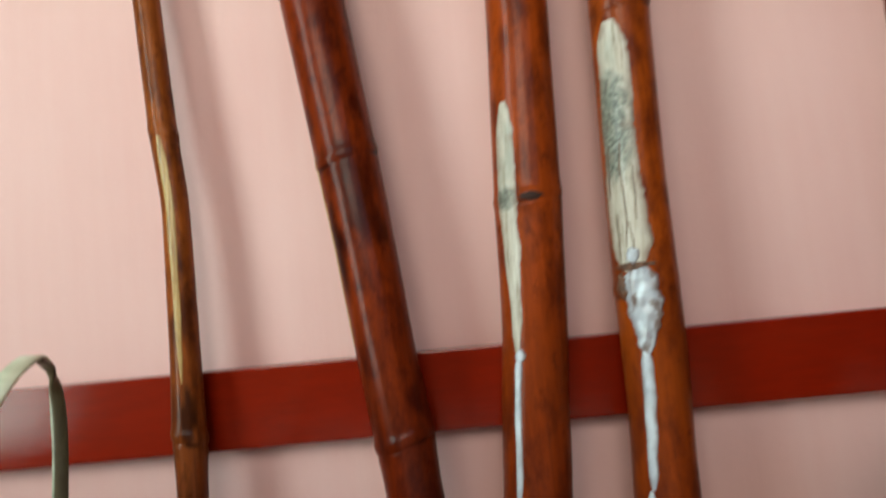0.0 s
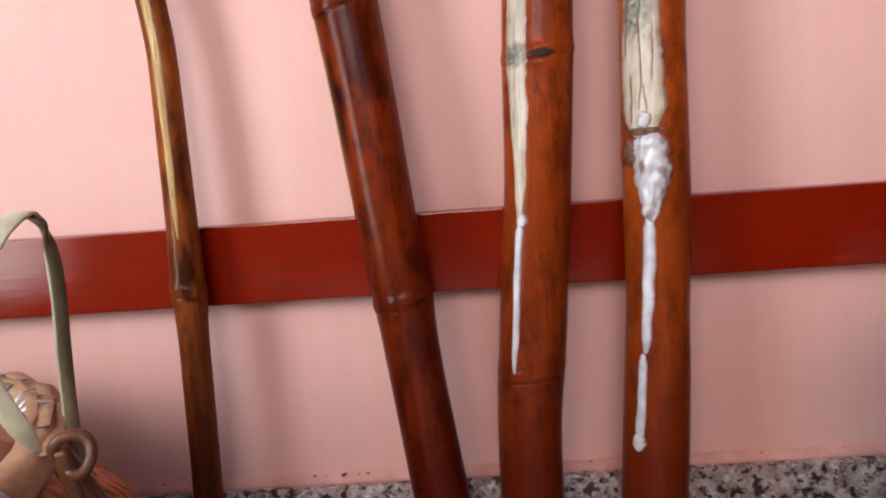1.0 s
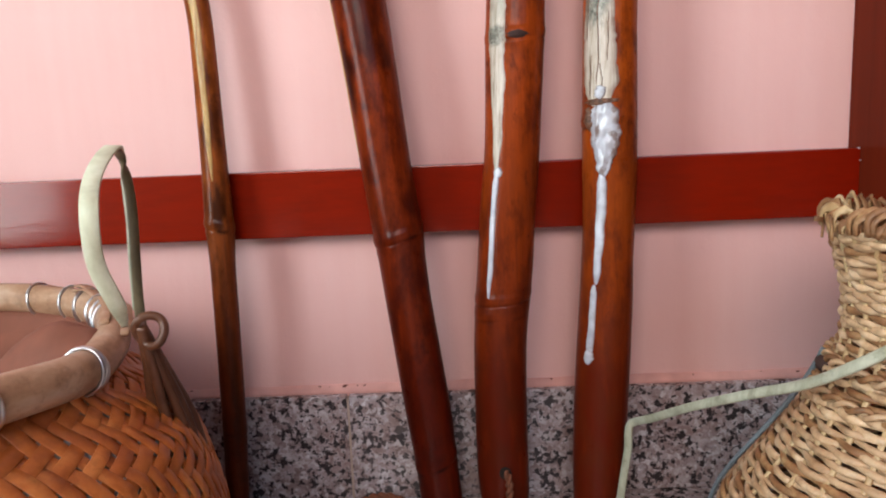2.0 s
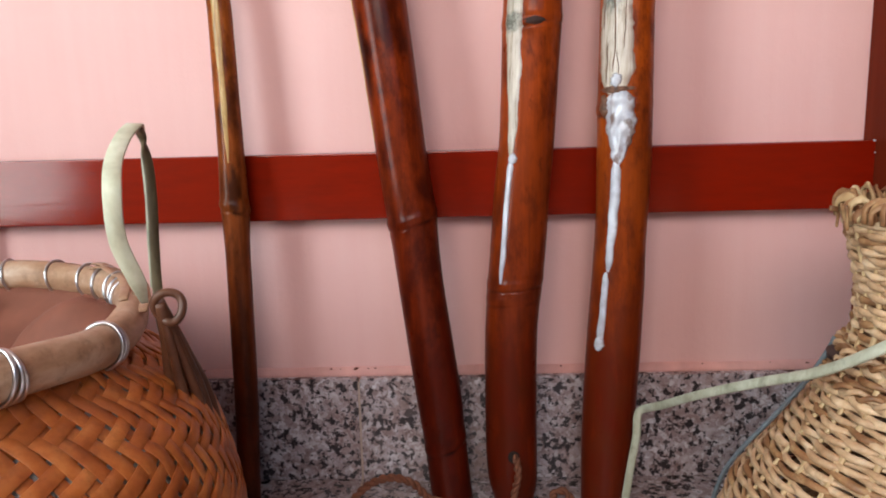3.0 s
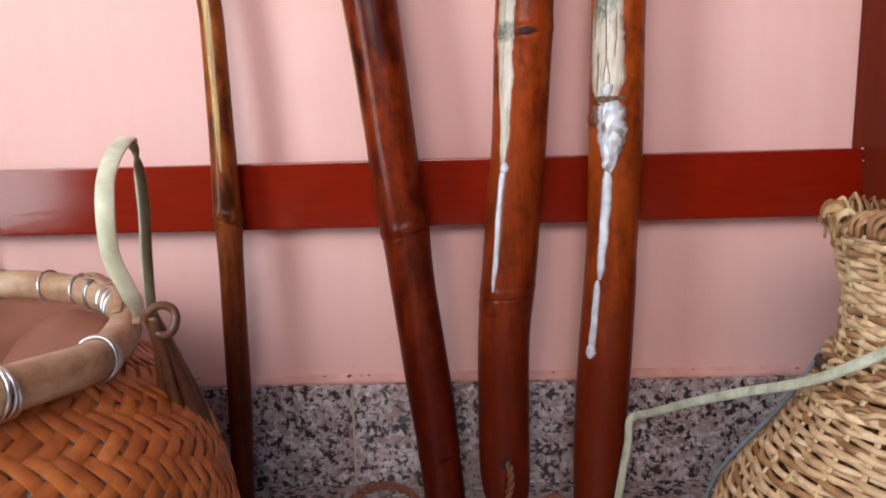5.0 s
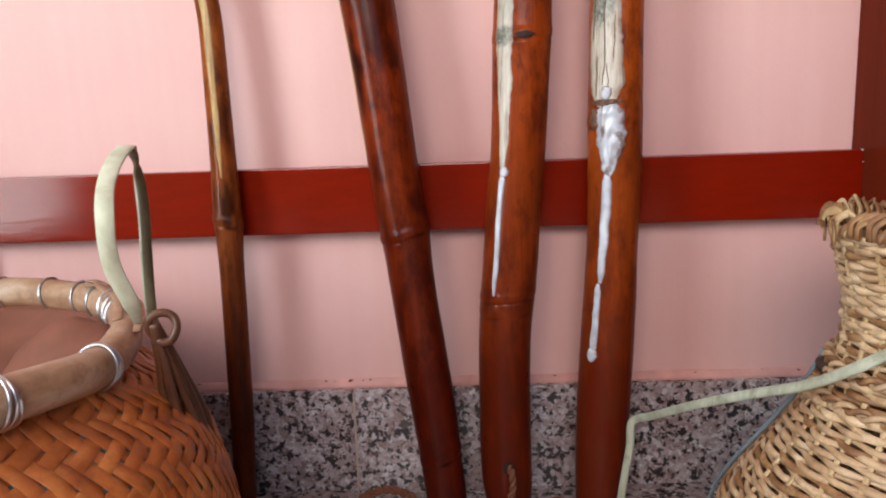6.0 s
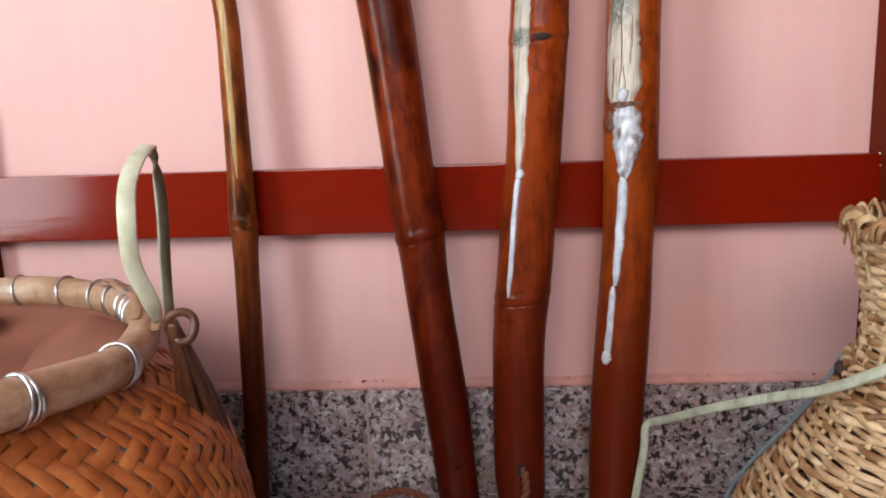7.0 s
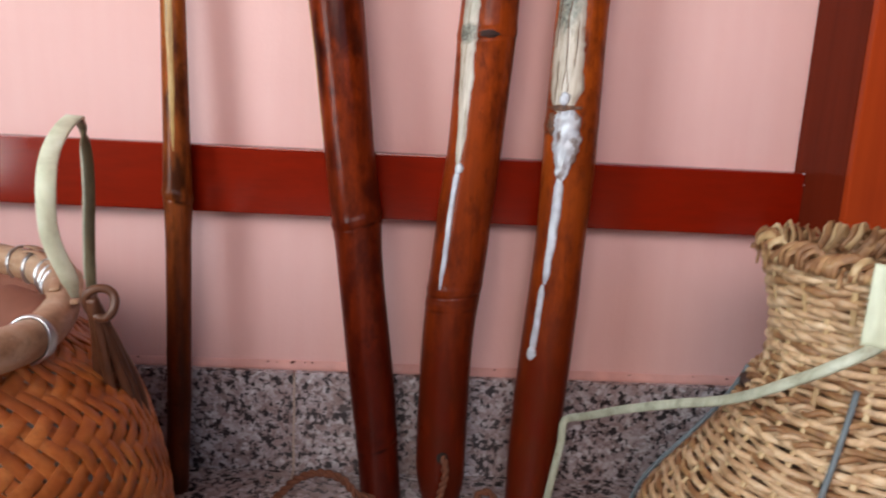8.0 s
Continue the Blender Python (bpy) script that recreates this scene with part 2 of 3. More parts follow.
M_DARKSTRIP = cane_strip("dark_bamboo_strip", (0.06, 0.02, 0.009), (0.11, 0.04, 0.018), (0.19, 0.075, 0.034), (60, 60, 20), 0.45, 0.25)
M_LINER = simple("grey_liner", (0.66, 0.69, 0.66), 0.5, 0.0, 50.0, 0.4)
M_CLOTH = simple("red_brown_cloth", (0.24, 0.082, 0.048), 0.75, 0.0, 30.0, 0.3)
M_BLACK = simple("black_plastic", (0.012, 0.012, 0.014), 0.35)
M_WICKER = cane_strip("straw_wicker", (0.32, 0.175, 0.085), (0.64, 0.43, 0.25), (0.83, 0.65, 0.44), (70, 70, 70), 0.5, 0.3)
M_STAKE = cane_strip("tan_wicker_stake", (0.36, 0.21, 0.09), (0.56, 0.40, 0.21), (0.68, 0.53, 0.32), (70, 70, 20), 0.5, 0.3)
M_FRINGE = cane_strip("brown_frayed_cane", (0.16, 0.065, 0.025), (0.34, 0.17, 0.07), (0.58, 0.38, 0.18), (90, 90, 90), 0.6, 0.4)
M_GREYCORD = simple("blue_grey_nylon_cord", (0.13, 0.155, 0.17), 0.5, 0.0, 200.0, 0.3)


# ---- builders ----
def mesh_object(name, bm, material, smooth=True):
    me = bpy.data.meshes.new(name)
    bm.normal_update()
    bm.to_mesh(me)
    bm.free()
    if smooth:
        me.polygons.foreach_set("use_smooth", [True] * len(me.polygons))
    me.materials.append(material)
    return new(name, me)


def part(name, bm, material, parent, label="", smooth=True):
    ob = mesh_object(name, bm, material, smooth)
    ob.parent = parent
    if label:
        tagged(ob, label)
    return ob


def root(name, x, y, z, label, category, group=""):
    e = new(name)
    e.empty_display_size = 0.05
    e.location = (x, y, z)
    return tagged(e, label, category, group)


def box(lo, hi, bevel=0.0, segs=2):
    bm = bmesh.new()
    bmesh.ops.create_cube(bm, size=1.0)
    lo, hi = Vector(lo), Vector(hi)
    for v in bm.verts:
        v.co = Vector(((lo[k] + hi[k]) / 2 + v.co[k] * (hi[k] - lo[k]) for k in range(3)))
    if bevel:
        bmesh.ops.bevel(bm, geom=bm.edges[:], offset=bevel, segments=segs, affect="EDGES", profile=0.6)
    return bm


def spline(pts, n):
    """n + 1 points of a smooth curve through pts (tuples of any length)."""
    P = np.array(pts, float)
    d = np.r_[0, np.cumsum(np.maximum(1e-6, np.linalg.norm(np.diff(P[:, :3], axis=0), axis=1)))]
    T = np.gradient(P, d, axis=0) if len(P) > 2 else np.repeat((P[1:] - P[:1]) / d[-1], 2, 0)
    out = []
    for s in np.linspace(0, d[-1], n + 1):
        k = min(len(P) - 2, max(0, int(np.searchsorted(d, s) - 1)))
        h = d[k + 1] - d[k]
        u = (s - d[k]) / h
        out.append((2 * u**3 - 3 * u**2 + 1) * P[k] + (u**3 - 2 * u**2 + u) * h * T[k] + (-2 * u**3 + 3 * u**2) * P[k + 1] + (u**3 - u**2) * h * T[k + 1])
    return [Vector(o[:3]) for o in out]


def frames_along(pts, closed=False, up=None):
    n = len(pts)
    res = []
    side = None
    for k in range(n):
        a = pts[(k - 1) % n] if closed or k else pts[k]
        b = pts[(k + 1) % n] if closed or k < n - 1 else pts[k]
        t = (b - a).normalized()
        ref = up[k] if isinstance(up, list) else (up or (side.cross(t) if side else Vector((0.3, 0.5, 0.81))))
        s = t.cross(ref)
        if s.length < 1e-5:
            s = t.orthogonal()
        side = s.normalized()
        res.append((t, side, side.cross(t) * -1))
    return res


def sweep(pts, section, closed=False, up=None, bm=None, scale=None):
    """Sweeps a section [(side, up)] along pts. up: the way the section's second axis looks, one vector or one a point."""
    bm = bm or bmesh.new()
    rings = []
    for k, (p, (t, s, u)) in enumerate(zip(pts, frames_along(pts, closed, up))):
        f = scale[k] if scale else 1.0
        u = s.cross(t)
        rings.append([bm.verts.new(p + s * a * f + u * b * f) for a, b in section])
    m = len(section)
    last = len(rings) if closed else len(rings) - 1
    for k in range(last):
        A, B = rings[k], rings[(k + 1) % len(rings)]
        for j in range(m):
            bm.faces.new((A[j], B[j], B[(j + 1) % m], A[(j + 1) % m]))
    if not closed:
        bm.faces.new(rings[0])
        bm.faces.new(rings[-1][::-1])
    bmesh.ops.recalc_face_normals(bm, faces=bm.faces[:])
    return bm


def disc(r, n=8, flat=1.0):
    return [(r * math.cos(2 * math.pi * k / n), r * flat * math.sin(2 * math.pi * k / n)) for k in range(n)]


def band(w, h):
    c = min(w, h) * 0.25
    return [(-w / 2, -h / 2 + c), (-w / 2 + c, -h / 2), (w / 2 - c, -h / 2), (w / 2, -h / 2 + c), (w / 2, h / 2 - c), (w / 2 - c, h / 2), (-w / 2 + c, h / 2), (-w / 2, h / 2 - c)]


# ---- the room ----
X0, X1, Y0, H = -1.0, 3.2, -2.2, 3.0
RAIL_Z0, RAIL_Z1, RAIL_Y = 0.26, 0.32, -0.022
SKIRT, SEAM_X, TILE = 0.104, -0.095, 0.6


def setting(name, bm, material, label, smooth=False):
    return tagged(mesh_object(name, bm, material, smooth), label, name.split("_")[0], "", "structure")


def joined(*boxes):
    bm = bmesh.new()
    for lo, hi in boxes:
        other = box(lo, hi)
        me = bpy.data.meshes.new("block")
        other.to_mesh(me)
        other.free()
        bm.from_mesh(me)
        bpy.data.meshes.remove(me)
    return bm


def build_room():
    wall = setting("wall_north", box((X0 - 0.15, 0.0, -0.05), (X1 + 0.15, 0.15, H)), M_WALL, "pink painted plaster wall with vertical brush marks")
    # side and back walls: unseen, dark so that the varnish reflects little
    setting("wall_east", box((X1, Y0, -0.05), (X1 + 0.15, 0.0, H)), M_PLASTER, "unseen dark brown side wall")
    # window opening made up for the fill lamp and a sunlit floor patch
    setting("wall_south", joined(((X0, Y0 - 0.15, -0.05), (-0.95, Y0, H)), ((1.6, Y0 - 0.15, -0.05), (X1, Y0, H)), ((-0.95, Y0 - 0.15, -0.05), (1.6, Y0, 0.78)), ((-0.95, Y0 - 0.15, 1.94), (1.6, Y0, H))), M_PLASTER, "unseen dark brown wall with an added low window opening")
    # west wall with a doorway from y -1.15 to -0.65, 2.05 high
    bm = joined(((X0 - 0.15, -0.65, -0.05), (X0, 0.0, H)), ((X0 - 0.15, Y0, -0.05), (X0, -1.15, H)), ((X0 - 0.15, -1.15, 2.05), (X0, -0.65, H)))
    setting("wall_west", bm, M_PLASTER, "unseen dark brown wall with an open doorway")
    setting("ceiling", box((X0 - 0.15, Y0 - 0.15, H), (X1 + 0.15, 0.15, H + 0.12)), M_CEIL, "plain white ceiling")
    setting("ground", box((-60, -60, -0.4), (60, 60, -0.06)), M_GROUT, "bare ground outside the doorway")
    bed = setting("floor", box((X0 - 0.15, Y0 - 0.15, -0.05), (X1 + 0.15, 0.15, -0.0008)), M_GROUT, "grey speckled granite tile floor")
    return wall, bed


wall_north, floor = build_room()


def edge_strip():
    """The uneven lip of paint over the skirting's mortar."""
    bm = bmesh.new()
    n = 260
    xs = np.linspace(X0, X1, n)
    prof = []
    for x in xs:
        a = noise.noise((x * 16, 0.3, 0)) * 0.0012 + noise.noise((x * 55, 2.3, 0)) * 0.0006
        prof.append([(0.0, 0.1120 + a), (-0.0022, 0.1108 + a), (-0.0040, 0.1065 + a), (-0.0050, SKIRT - 0.002), (0.0, SKIRT - 0.002)])
    rows = [[bm.verts.new((x, y, z)) for y, z in p] for x, p in zip(xs, prof)]
    for A, B in zip(rows, rows[1:]):
        for j in range(4):
            bm.faces.new((A[j], B[j], B[j + 1], A[j + 1]))
    bmesh.ops.recalc_face_normals(bm, faces=bm.faces[:])
    ob = mesh_object("trim", bm, M_EDGE)
    return tagged(ob, "faded pink painted mortar lip above the skirting", "trim", "", "structure")


trim = edge_strip()

# dirt specks on the lip
random.seed(4)
bm = bmesh.new()
for k in range(16):
    x = random.uniform(-0.26, 0.36)
    s = random.uniform(0.0004, 0.0012)
    z = random.choice((0.1112, 0.1108, 0.1048)) + random.uniform(-0.0008, 0.0008)
    g = bmesh.ops.create_icosphere(bm, subdivisions=1, radius=1.0, matrix=pose(x, -0.0032, z) @ Matrix.Diagonal((s * random.uniform(1, 2.6), 0.0012, s * 0.7, 1)))
dirt = tagged(mesh_object("dirt_speck", bm, M_DIRT), "dark dirt specks on the painted lip", "dirt", "", "stuff")


# ---- the wooden frame against the wall ----
def wooden_frame():
    fr = root("wooden_frame", 0, -0.03, 0, "red varnished wooden frame, a rail between two square posts", "wooden frame")
    def put(name, lo, hi, m, bev, label=""):
        bm = box([lo[0], lo[1] + 0.03, lo[2]], [hi[0], hi[1] + 0.03, hi[2]], bev, 2)
        return part(name, bm, m, fr, label, True)
    put("rail", (-0.444, RAIL_Y, RAIL_Z0), (0.374, -0.0005, RAIL_Z1), M_RAIL, 0.0012, "dark red glossy flat rail")
    # the post's wood is darker than the board on its front
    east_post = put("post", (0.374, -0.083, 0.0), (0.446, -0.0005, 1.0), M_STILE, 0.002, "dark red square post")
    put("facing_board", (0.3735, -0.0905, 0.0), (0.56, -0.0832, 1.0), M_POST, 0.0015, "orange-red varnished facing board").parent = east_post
    put("post", (-0.516, -0.024, 0.0), (-0.444, -0.0005, 1.0), M_STILE, 0.002, "dark red square post")
    # chips of pale putty at the joint
    for x, z, s in ((0.3722, 0.3198, 0.0009), (0.3737, 0.3092, 0.0007)):
        b2 = bmesh.new()
        bmesh.ops.create_icosphere(b2, subdivisions=1, radius=1.0, matrix=pose(x, RAIL_Y + 0.03, z, 0, 30, 0) @ Matrix.Diagonal((s * 1.6, 0.0008, s, 1)))
        part("putty_chip", b2, M_FILL, fr, "pale putty chip")
    for ob in fr.children_recursive:
        if ob.type == "MESH" and ob.name.startswith(("rail", "post", "facing")):
            for p in ob.data.polygons:
                p.use_smooth = False
    return fr


wooden_frame()


# ---- bamboo sticks ----
class Stick:
    """A pole given by stations (z, x, radius); it leans back on the rail. joints: heights of the nodes, with their swelling."""

    def __init__(self, name, stations, joints, material, label, wob, tilt=0.0022, lead=0.0, gap=0.0, stains=()):
        self.st = np.array(stations, float)
        self.st[:, 1] += gap * 0.33
        self.stains = stains
        self.joints, self.wob, self.tilt, self.lead = joints, wob, tilt, lead
        self.r_rail = float(np.interp(0.32, self.st[:, 0], self.st[:, 2]))
        self.y_rail = RAIL_Y - 0.002 - self.r_rail - gap
        self.fall = 0.036 + gap * 2
        base = self.centre(self.st[0, 0])
        self.origin = Vector((base.x, base.y, 0.0))
        self.ob = root(name, *self.origin, label, "bamboo stick", "bamboo sticks against the wall")
        self.material = material
        self.culm()

    def smooth(self, z, col):
        zs, vs = self.st[:, 0], self.st[:, col]
        return float(sum(np.interp(z + d, zs, vs) for d in (-0.012, -0.006, 0, 0.006, 0.012)) / 5)

    def centre(self, z):
        return Vector((self.smooth(z, 1), self.y_rail - self.fall * (0.32 - z), z))

    def radius(self, z, a=0.0):
        r = self.smooth(z, 2)
        for zj, swell in self.joints:
            swell *= 0.75 + 0.9 * noise.noise((math.cos(a) * 1.3, math.sin(a) * 1.3, zj * 60))
            d = z - zj - self.tilt * math.sin(a + self.lead)
            r += swell * math.exp(-(d / 0.007) ** 2) - swell * 0.9 * math.exp(-((d + 0.0035) / 0.0013) ** 2) + swell * 0.5 * math.exp(-((d - 0.003) / 0.0022) ** 2)
        r *= 1 + 0.018 * math.sin(2 * a + self.wob * 2 + z * 9) + 0.010 * noise.noise((math.cos(a) * 2, math.sin(a) * 2 + self.wob, z * 22))
        return r

    def at(self, z, a, lift=0.0):
        """A point of the skin: a is the angle from the side that looks to the room, positive to the east."""
        c, r = self.centre(z), self.radius(z, a) + lift
        return c + Vector((r * math.sin(a), -r * math.cos(a), 0)) - self.origin

    def culm(self):
        z0, z1 = self.st[0, 0], self.st[-1, 0]
        zs = list(np.arange(z0, z1, 0.004))
        for zj, _ in self.joints:
            zs += [zj + d for d in np.arange(-0.009, 0.0095, 0.0012)]
        zs = sorted(z for z in set(np.round(zs, 5)) if z <= z1)
        n = 40
        bm = bmesh.new()
        lay = bm.verts.layers.float.new("joint")
        rings = []
        for z in zs:
            ring = []
            for k in range(n):
                a = 2 * math.pi * k / n
                v = bm.verts.new(self.at(z, a))
                dark = 0.0
                for zj, swell in self.joints:
                    if swell > 0:
                        d = z - zj - self.tilt * math.sin(a + self.lead)
                        ragged = max(0.0, 0.25 + 1.5 * noise.noise((math.cos(a) * 1.7, math.sin(a) * 1.7, zj * 40)))
                        dark = max(dark, ragged * math.exp(-((d + 0.0035) / 0.0016) ** 2), 0.35 * ragged * math.exp(-((d - 0.006) / 0.004) ** 2))
                for zs_, as_, dz, da, much in self.stains:
                    ax = (a - as_ + math.pi) % (2 * math.pi) - math.pi
                    e = ((z - zs_) / dz) ** 2 + (ax / da) ** 2 + 0.9 * noise.noise((a * 2.5, z * 70, self.wob))
                    dark = max(dark, much * max(0.0, min(1.0, 1.6 - 1.3 * e)))
                v[lay] = max(0.0, min(1.0, dark))
                ring.append(v)
            rings.append(ring)
        for A, B in zip(rings, rings[1:]):
            for k in range(n):
                bm.faces.new((A[k], A[(k + 1) % n], B[(k + 1) % n], B[k]))
        bm.faces.new(rings[0][::-1])
        bm.faces.new(rings[-1])
        bmesh.ops.recalc_face_normals(bm, faces=bm.faces[:])
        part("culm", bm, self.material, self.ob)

    def patch(self, name, material, edge, z0, z1, lift, label, rough=0.0, n=70, m=8, grey_zone=None):
        """A slightly raised patch on the skin; edge(u) gives its two angles, with u from 0 at the bottom to 1 at the top."""
        bm = bmesh.new()
        rim = bm.verts.layers.float.new("rim")
        lichen = bm.verts.layers.float.new("lichen")
        rows = []
        for k in range(n + 1):
            u = k / n
            z = z0 + (z1 - z0) * u
            a0, a1 = edge(u)
            mid, half = (a0 + a1) / 2, (a1 - a0) / 2 * min(1.0, 0.25 + 7 * u, 0.25 + 7 * (1 - u)) ** 0.7
            a0, a1 = mid - half * (1 + 0.10 * noise.noise((z * 260, 1.0, self.wob))), mid + half * (1 + 0.10 * noise.noise((z * 230, 4.0, self.wob)))
            row = []
            for j in range(m + 1):
                w = j / m
                a = a0 + (a1 - a0) * w
                h = lift * (4 * w * (1 - w)) ** 0.5 * min(1, 8 * u, 8 * (1 - u)) ** 0.5
                h += rough * noise.noise((a * 5, z * 120, self.wob)) * min(1, 4 * w * (1 - w))
                row.append(bm.verts.new(self.at(z, a, h - 0.00035 if j in (0, m) else max(h, 0.0003))))
                if grey_zone:
                    zc, zh, side = grey_zone
                    row[-1][lichen] = max(0.0, min(1.0, 1.5 - 1.2 * abs((z - zc) / zh) ** 3 - 1.3 * max(0.0, w - side) / (1 - side) + 0.9 * noise.noise((a * 6, z * 160, 8.0))))
                row[-1][rim] = max(0.0, min(1.0, abs(2 * w - 1) ** 5 + (0.5 + 260 * rough) * max(0.0, noise.noise((a * 4, z * 95, 3.0)) - 0.12) * (0.3 + 120 * rough + abs(2 * w - 1))))
            rows.append(row)
        for A, B in zip(rows, rows[1:]):
            for j in range(m):
                bm.faces.new((A[j], A[j + 1], B[j + 1], B[j]))
        return part(name, bm, material, self.ob, label)


thin = Stick("bamboo_stick", [(0.0, -0.1965, 0.0100), (0.10, -0.1940, 0.0108), (0.24, -0.1937, 0.0108), (0.266, -0.1937, 0.0120), (0.285, -0.1941, 0.0122), (0.325, -0.1945, 0.0110), (0.45, -0.1970, 0.0100), (0.504, -0.204, 0.0105), (0.60, -0.212, 0.0105), (0.86, -0.232, 0.0105)],
             [(0.274, 0.0012), (0.504, 0.0009), (0.09, 0.0003)], M_CANE["thin"], "thin dark-varnished bamboo stick leaning on the rail", 0.4, 0.0030, 2.6, 0.003, [(0.292, 0.30, 0.020, 0.55, 0.85), (0.20, 0.2, 0.05, 0.3, 0.4), (0.12, 0.6, 0.06, 0.35, 0.5)])
slim = Stick("bamboo_stick", [(0.0, -0.005, 0.0185), (0.058, -0.011, 0.0185), (0.10, -0.0155, 0.0203), (0.20, -0.0285, 0.0200), (0.24, -0.033, 0.0205), (0.265, -0.0354, 0.0223), (0.32, -0.0430, 0.0221), (0.40, -0.0520, 0.0228), (0.445, -0.0576, 0.0234), (0.58, -0.0757, 0.0243), (0.86, -0.114, 0.0248)],
             [(0.262, 0.0011), (0.058, 0.0008), (0.468, 0.0010)], M_CANE["slim"], "slanting red-brown varnished bamboo stick leaning on the rail", 2.2, 0.0065, -0.1, 0.0, [(0.402, -0.85, 0.034, 0.30, 0.9), (0.440, 0.15, 0.026, 0.65, 0.6), (0.415, 0.75, 0.014, 0.3, 0.6), (0.285, -0.1, 0.012, 0.5, 0.25)])
knotted = Stick("bamboo_stick", [(0.0, 0.0505, 0.0150), (0.005, 0.0505, 0.0185), (0.016, 0.0503, 0.0220), (0.046, 0.0487, 0.0235), (0.13, 0.0490, 0.0230), (0.17, 0.0502, 0.0230), (0.202, 0.0535, 0.0237), (0.24, 0.0570, 0.0240), (0.28, 0.0598, 0.0235), (0.325, 0.0648, 0.0230), (0.37, 0.0675, 0.0234), (0.424, 0.0700, 0.0243), (0.56, 0.0770, 0.0235), (0.86, 0.0860, 0.0235)],
                [(0.205, 0.0008), (0.192, 0.0004), (0.424, 0.0009)], M_CANE["knotted"], "crooked brown varnished bamboo stick with pale scar and cord hole", 4.0)
scarred = Stick("bamboo_stick", [(0.0, 0.133, 0.0210), (0.056, 0.135, 0.0230), (0.10, 0.137, 0.0230), (0.15, 0.140, 0.0230), (0.20, 0.1433, 0.0225), (0.235, 0.1447, 0.0216), (0.275, 0.1468, 0.0220), (0.323, 0.148, 0.0230), (0.364, 0.1482, 0.0230), (0.44, 0.1495, 0.0225), (0.556, 0.154, 0.0225), (0.86, 0.165, 0.0225)],
                [(0.352, 0.0007), (0.562, 0.0010)], M_CANE["scarred"], "orange-brown varnished bamboo stick with a peeled scar and white filler", 5.1)


def wavy(u, f, s, amp):
    return amp * noise.noise((u * f, s, 0.7))


def lens(mid, half, seed, jag=0.25):
    """Edges of a ragged lens-shaped patch."""
    def edge(u):
        h = half * max(0.05, math.sin(math.pi * u)) ** 0.7
        return mid - h * (1 + wavy(u, 6, seed, jag)), mid + h * (1 + wavy(u, 7, seed + 0.5, jag))
    return edge


# thin stick: a yellow groove on its upper half
thin.patch("groove", M_GROOVE_GLINT, lambda u: (-0.14 - 0.34 * min(1, 1.6 * u) + wavy(u, 5, 1, 0.10), 0.22 + 0.12 * min(1, 3 * u) + wavy(u, 7, 2, 0.08)), 0.315, 0.502, 0.0004, "yellow unstained groove")
# slim stick: a highlight along its left edge, painted as a pale strip
slim.patch("bare_edge", M_GROOVE_GLINT, lambda u: (-1.32, -1.16 + wavy(u, 9, 21, 0.05)), 0.33, 0.47, 0.0003, "pale glint painted along the edge")
# knotted stick: a pale scar along its side that narrows downward
knotted.patch("scar", M_BARE, lambda u: (-1.15 + 0.38 * max(0.0, 1 - u / 0.55) + wavy(u, 7, 4, 0.06), -0.37 - 0.13 * max(0.0, 1 - u / 0.4) + wavy(u, 11, 5, 0.06)), 0.312, 0.495, 0.0006, "bare grey-cream scar", 0.0002, 100, 8, (0.424, 0.008, 0.6))
knotted.patch("filler", M_DRIP, lens(-0.55, 0.20, 41), 0.3085, 0.3180, 0.0018, "white filler lump", 0.0004, 20)
knotted.patch("filler", M_DRIP, lambda u: (-0.75 + wavy(u, 5, 8, 0.06), -0.50 + wavy(u, 6, 9, 0.06)), 0.208, 0.316, 0.0010, "narrow white filler streak", 0.0003)
knotted.patch("crack", M_TIE, lens(0.0, 0.36, 42, 0.5), 0.4200, 0.4270, 0.0007, "dark cracked joint", 0.0002, 24, 14)
# scarred stick: peeled patch, torn bark and filler drip
scarred.patch("scar", M_BARE, lambda u: (-1.47 + 0.25 * u + wavy(u, 6, 10, 0.10), 0.02 + 0.30 * max(0.0, 1 - u * 2.6) ** 2 - 0.05 * u + wavy(u, 10, 11, 0.08)), 0.364, 0.548, 0.0007, "peeled grey-cream patch", 0.0006, 110, 16, (0.470, 0.040, 0.55))
scarred.patch("crack", M_TORN, lambda u: (-0.72 + 0.10 * u + wavy(u, 5, 33, 0.10), -0.65 + 0.10 * u + wavy(u, 5, 33, 0.10)), 0.378, 0.462, 0.0013, "dark crack in the scar", 0.0002, 50, 4)
for a0, lean, z0, z1 in ((-0.95, 0.02, 0.372, 0.408), (-0.42, -0.16, 0.374, 0.400), (-0.30, 0.03, 0.398, 0.440), (-1.12, 0.08, 0.415, 0.458)):
    scarred.patch("crack", M_TORN, lambda u, a0=a0, lean=lean: (a0 + lean * u + wavy(u, 5, a0, 0.05), a0 + 0.045 + lean * u + wavy(u, 5, a0, 0.05)), z0, z1, 0.0012, "dark crack in the scar", 0.0002, 30, 4)
scarred.patch("knob", M_TORN, lens(-0.58, 0.62, 43, 0.9), 0.3645, 0.3705, 0.0018, "torn brown bark at the knot", 0.0018, 24, 26)
scarred.patch("knob", M_TORN, lens(-1.0, 0.24, 44, 0.5), 0.3440, 0.3640, 0.0030, "brown bark left beside the filler", 0.0012, 26, 10)
scarred.patch("filler", M_DRIP, lens(-0.55, 0.26, 45, 0.5), 0.3690, 0.3810, 0.0028, "white filler chip", 0.0012, 20, 10)
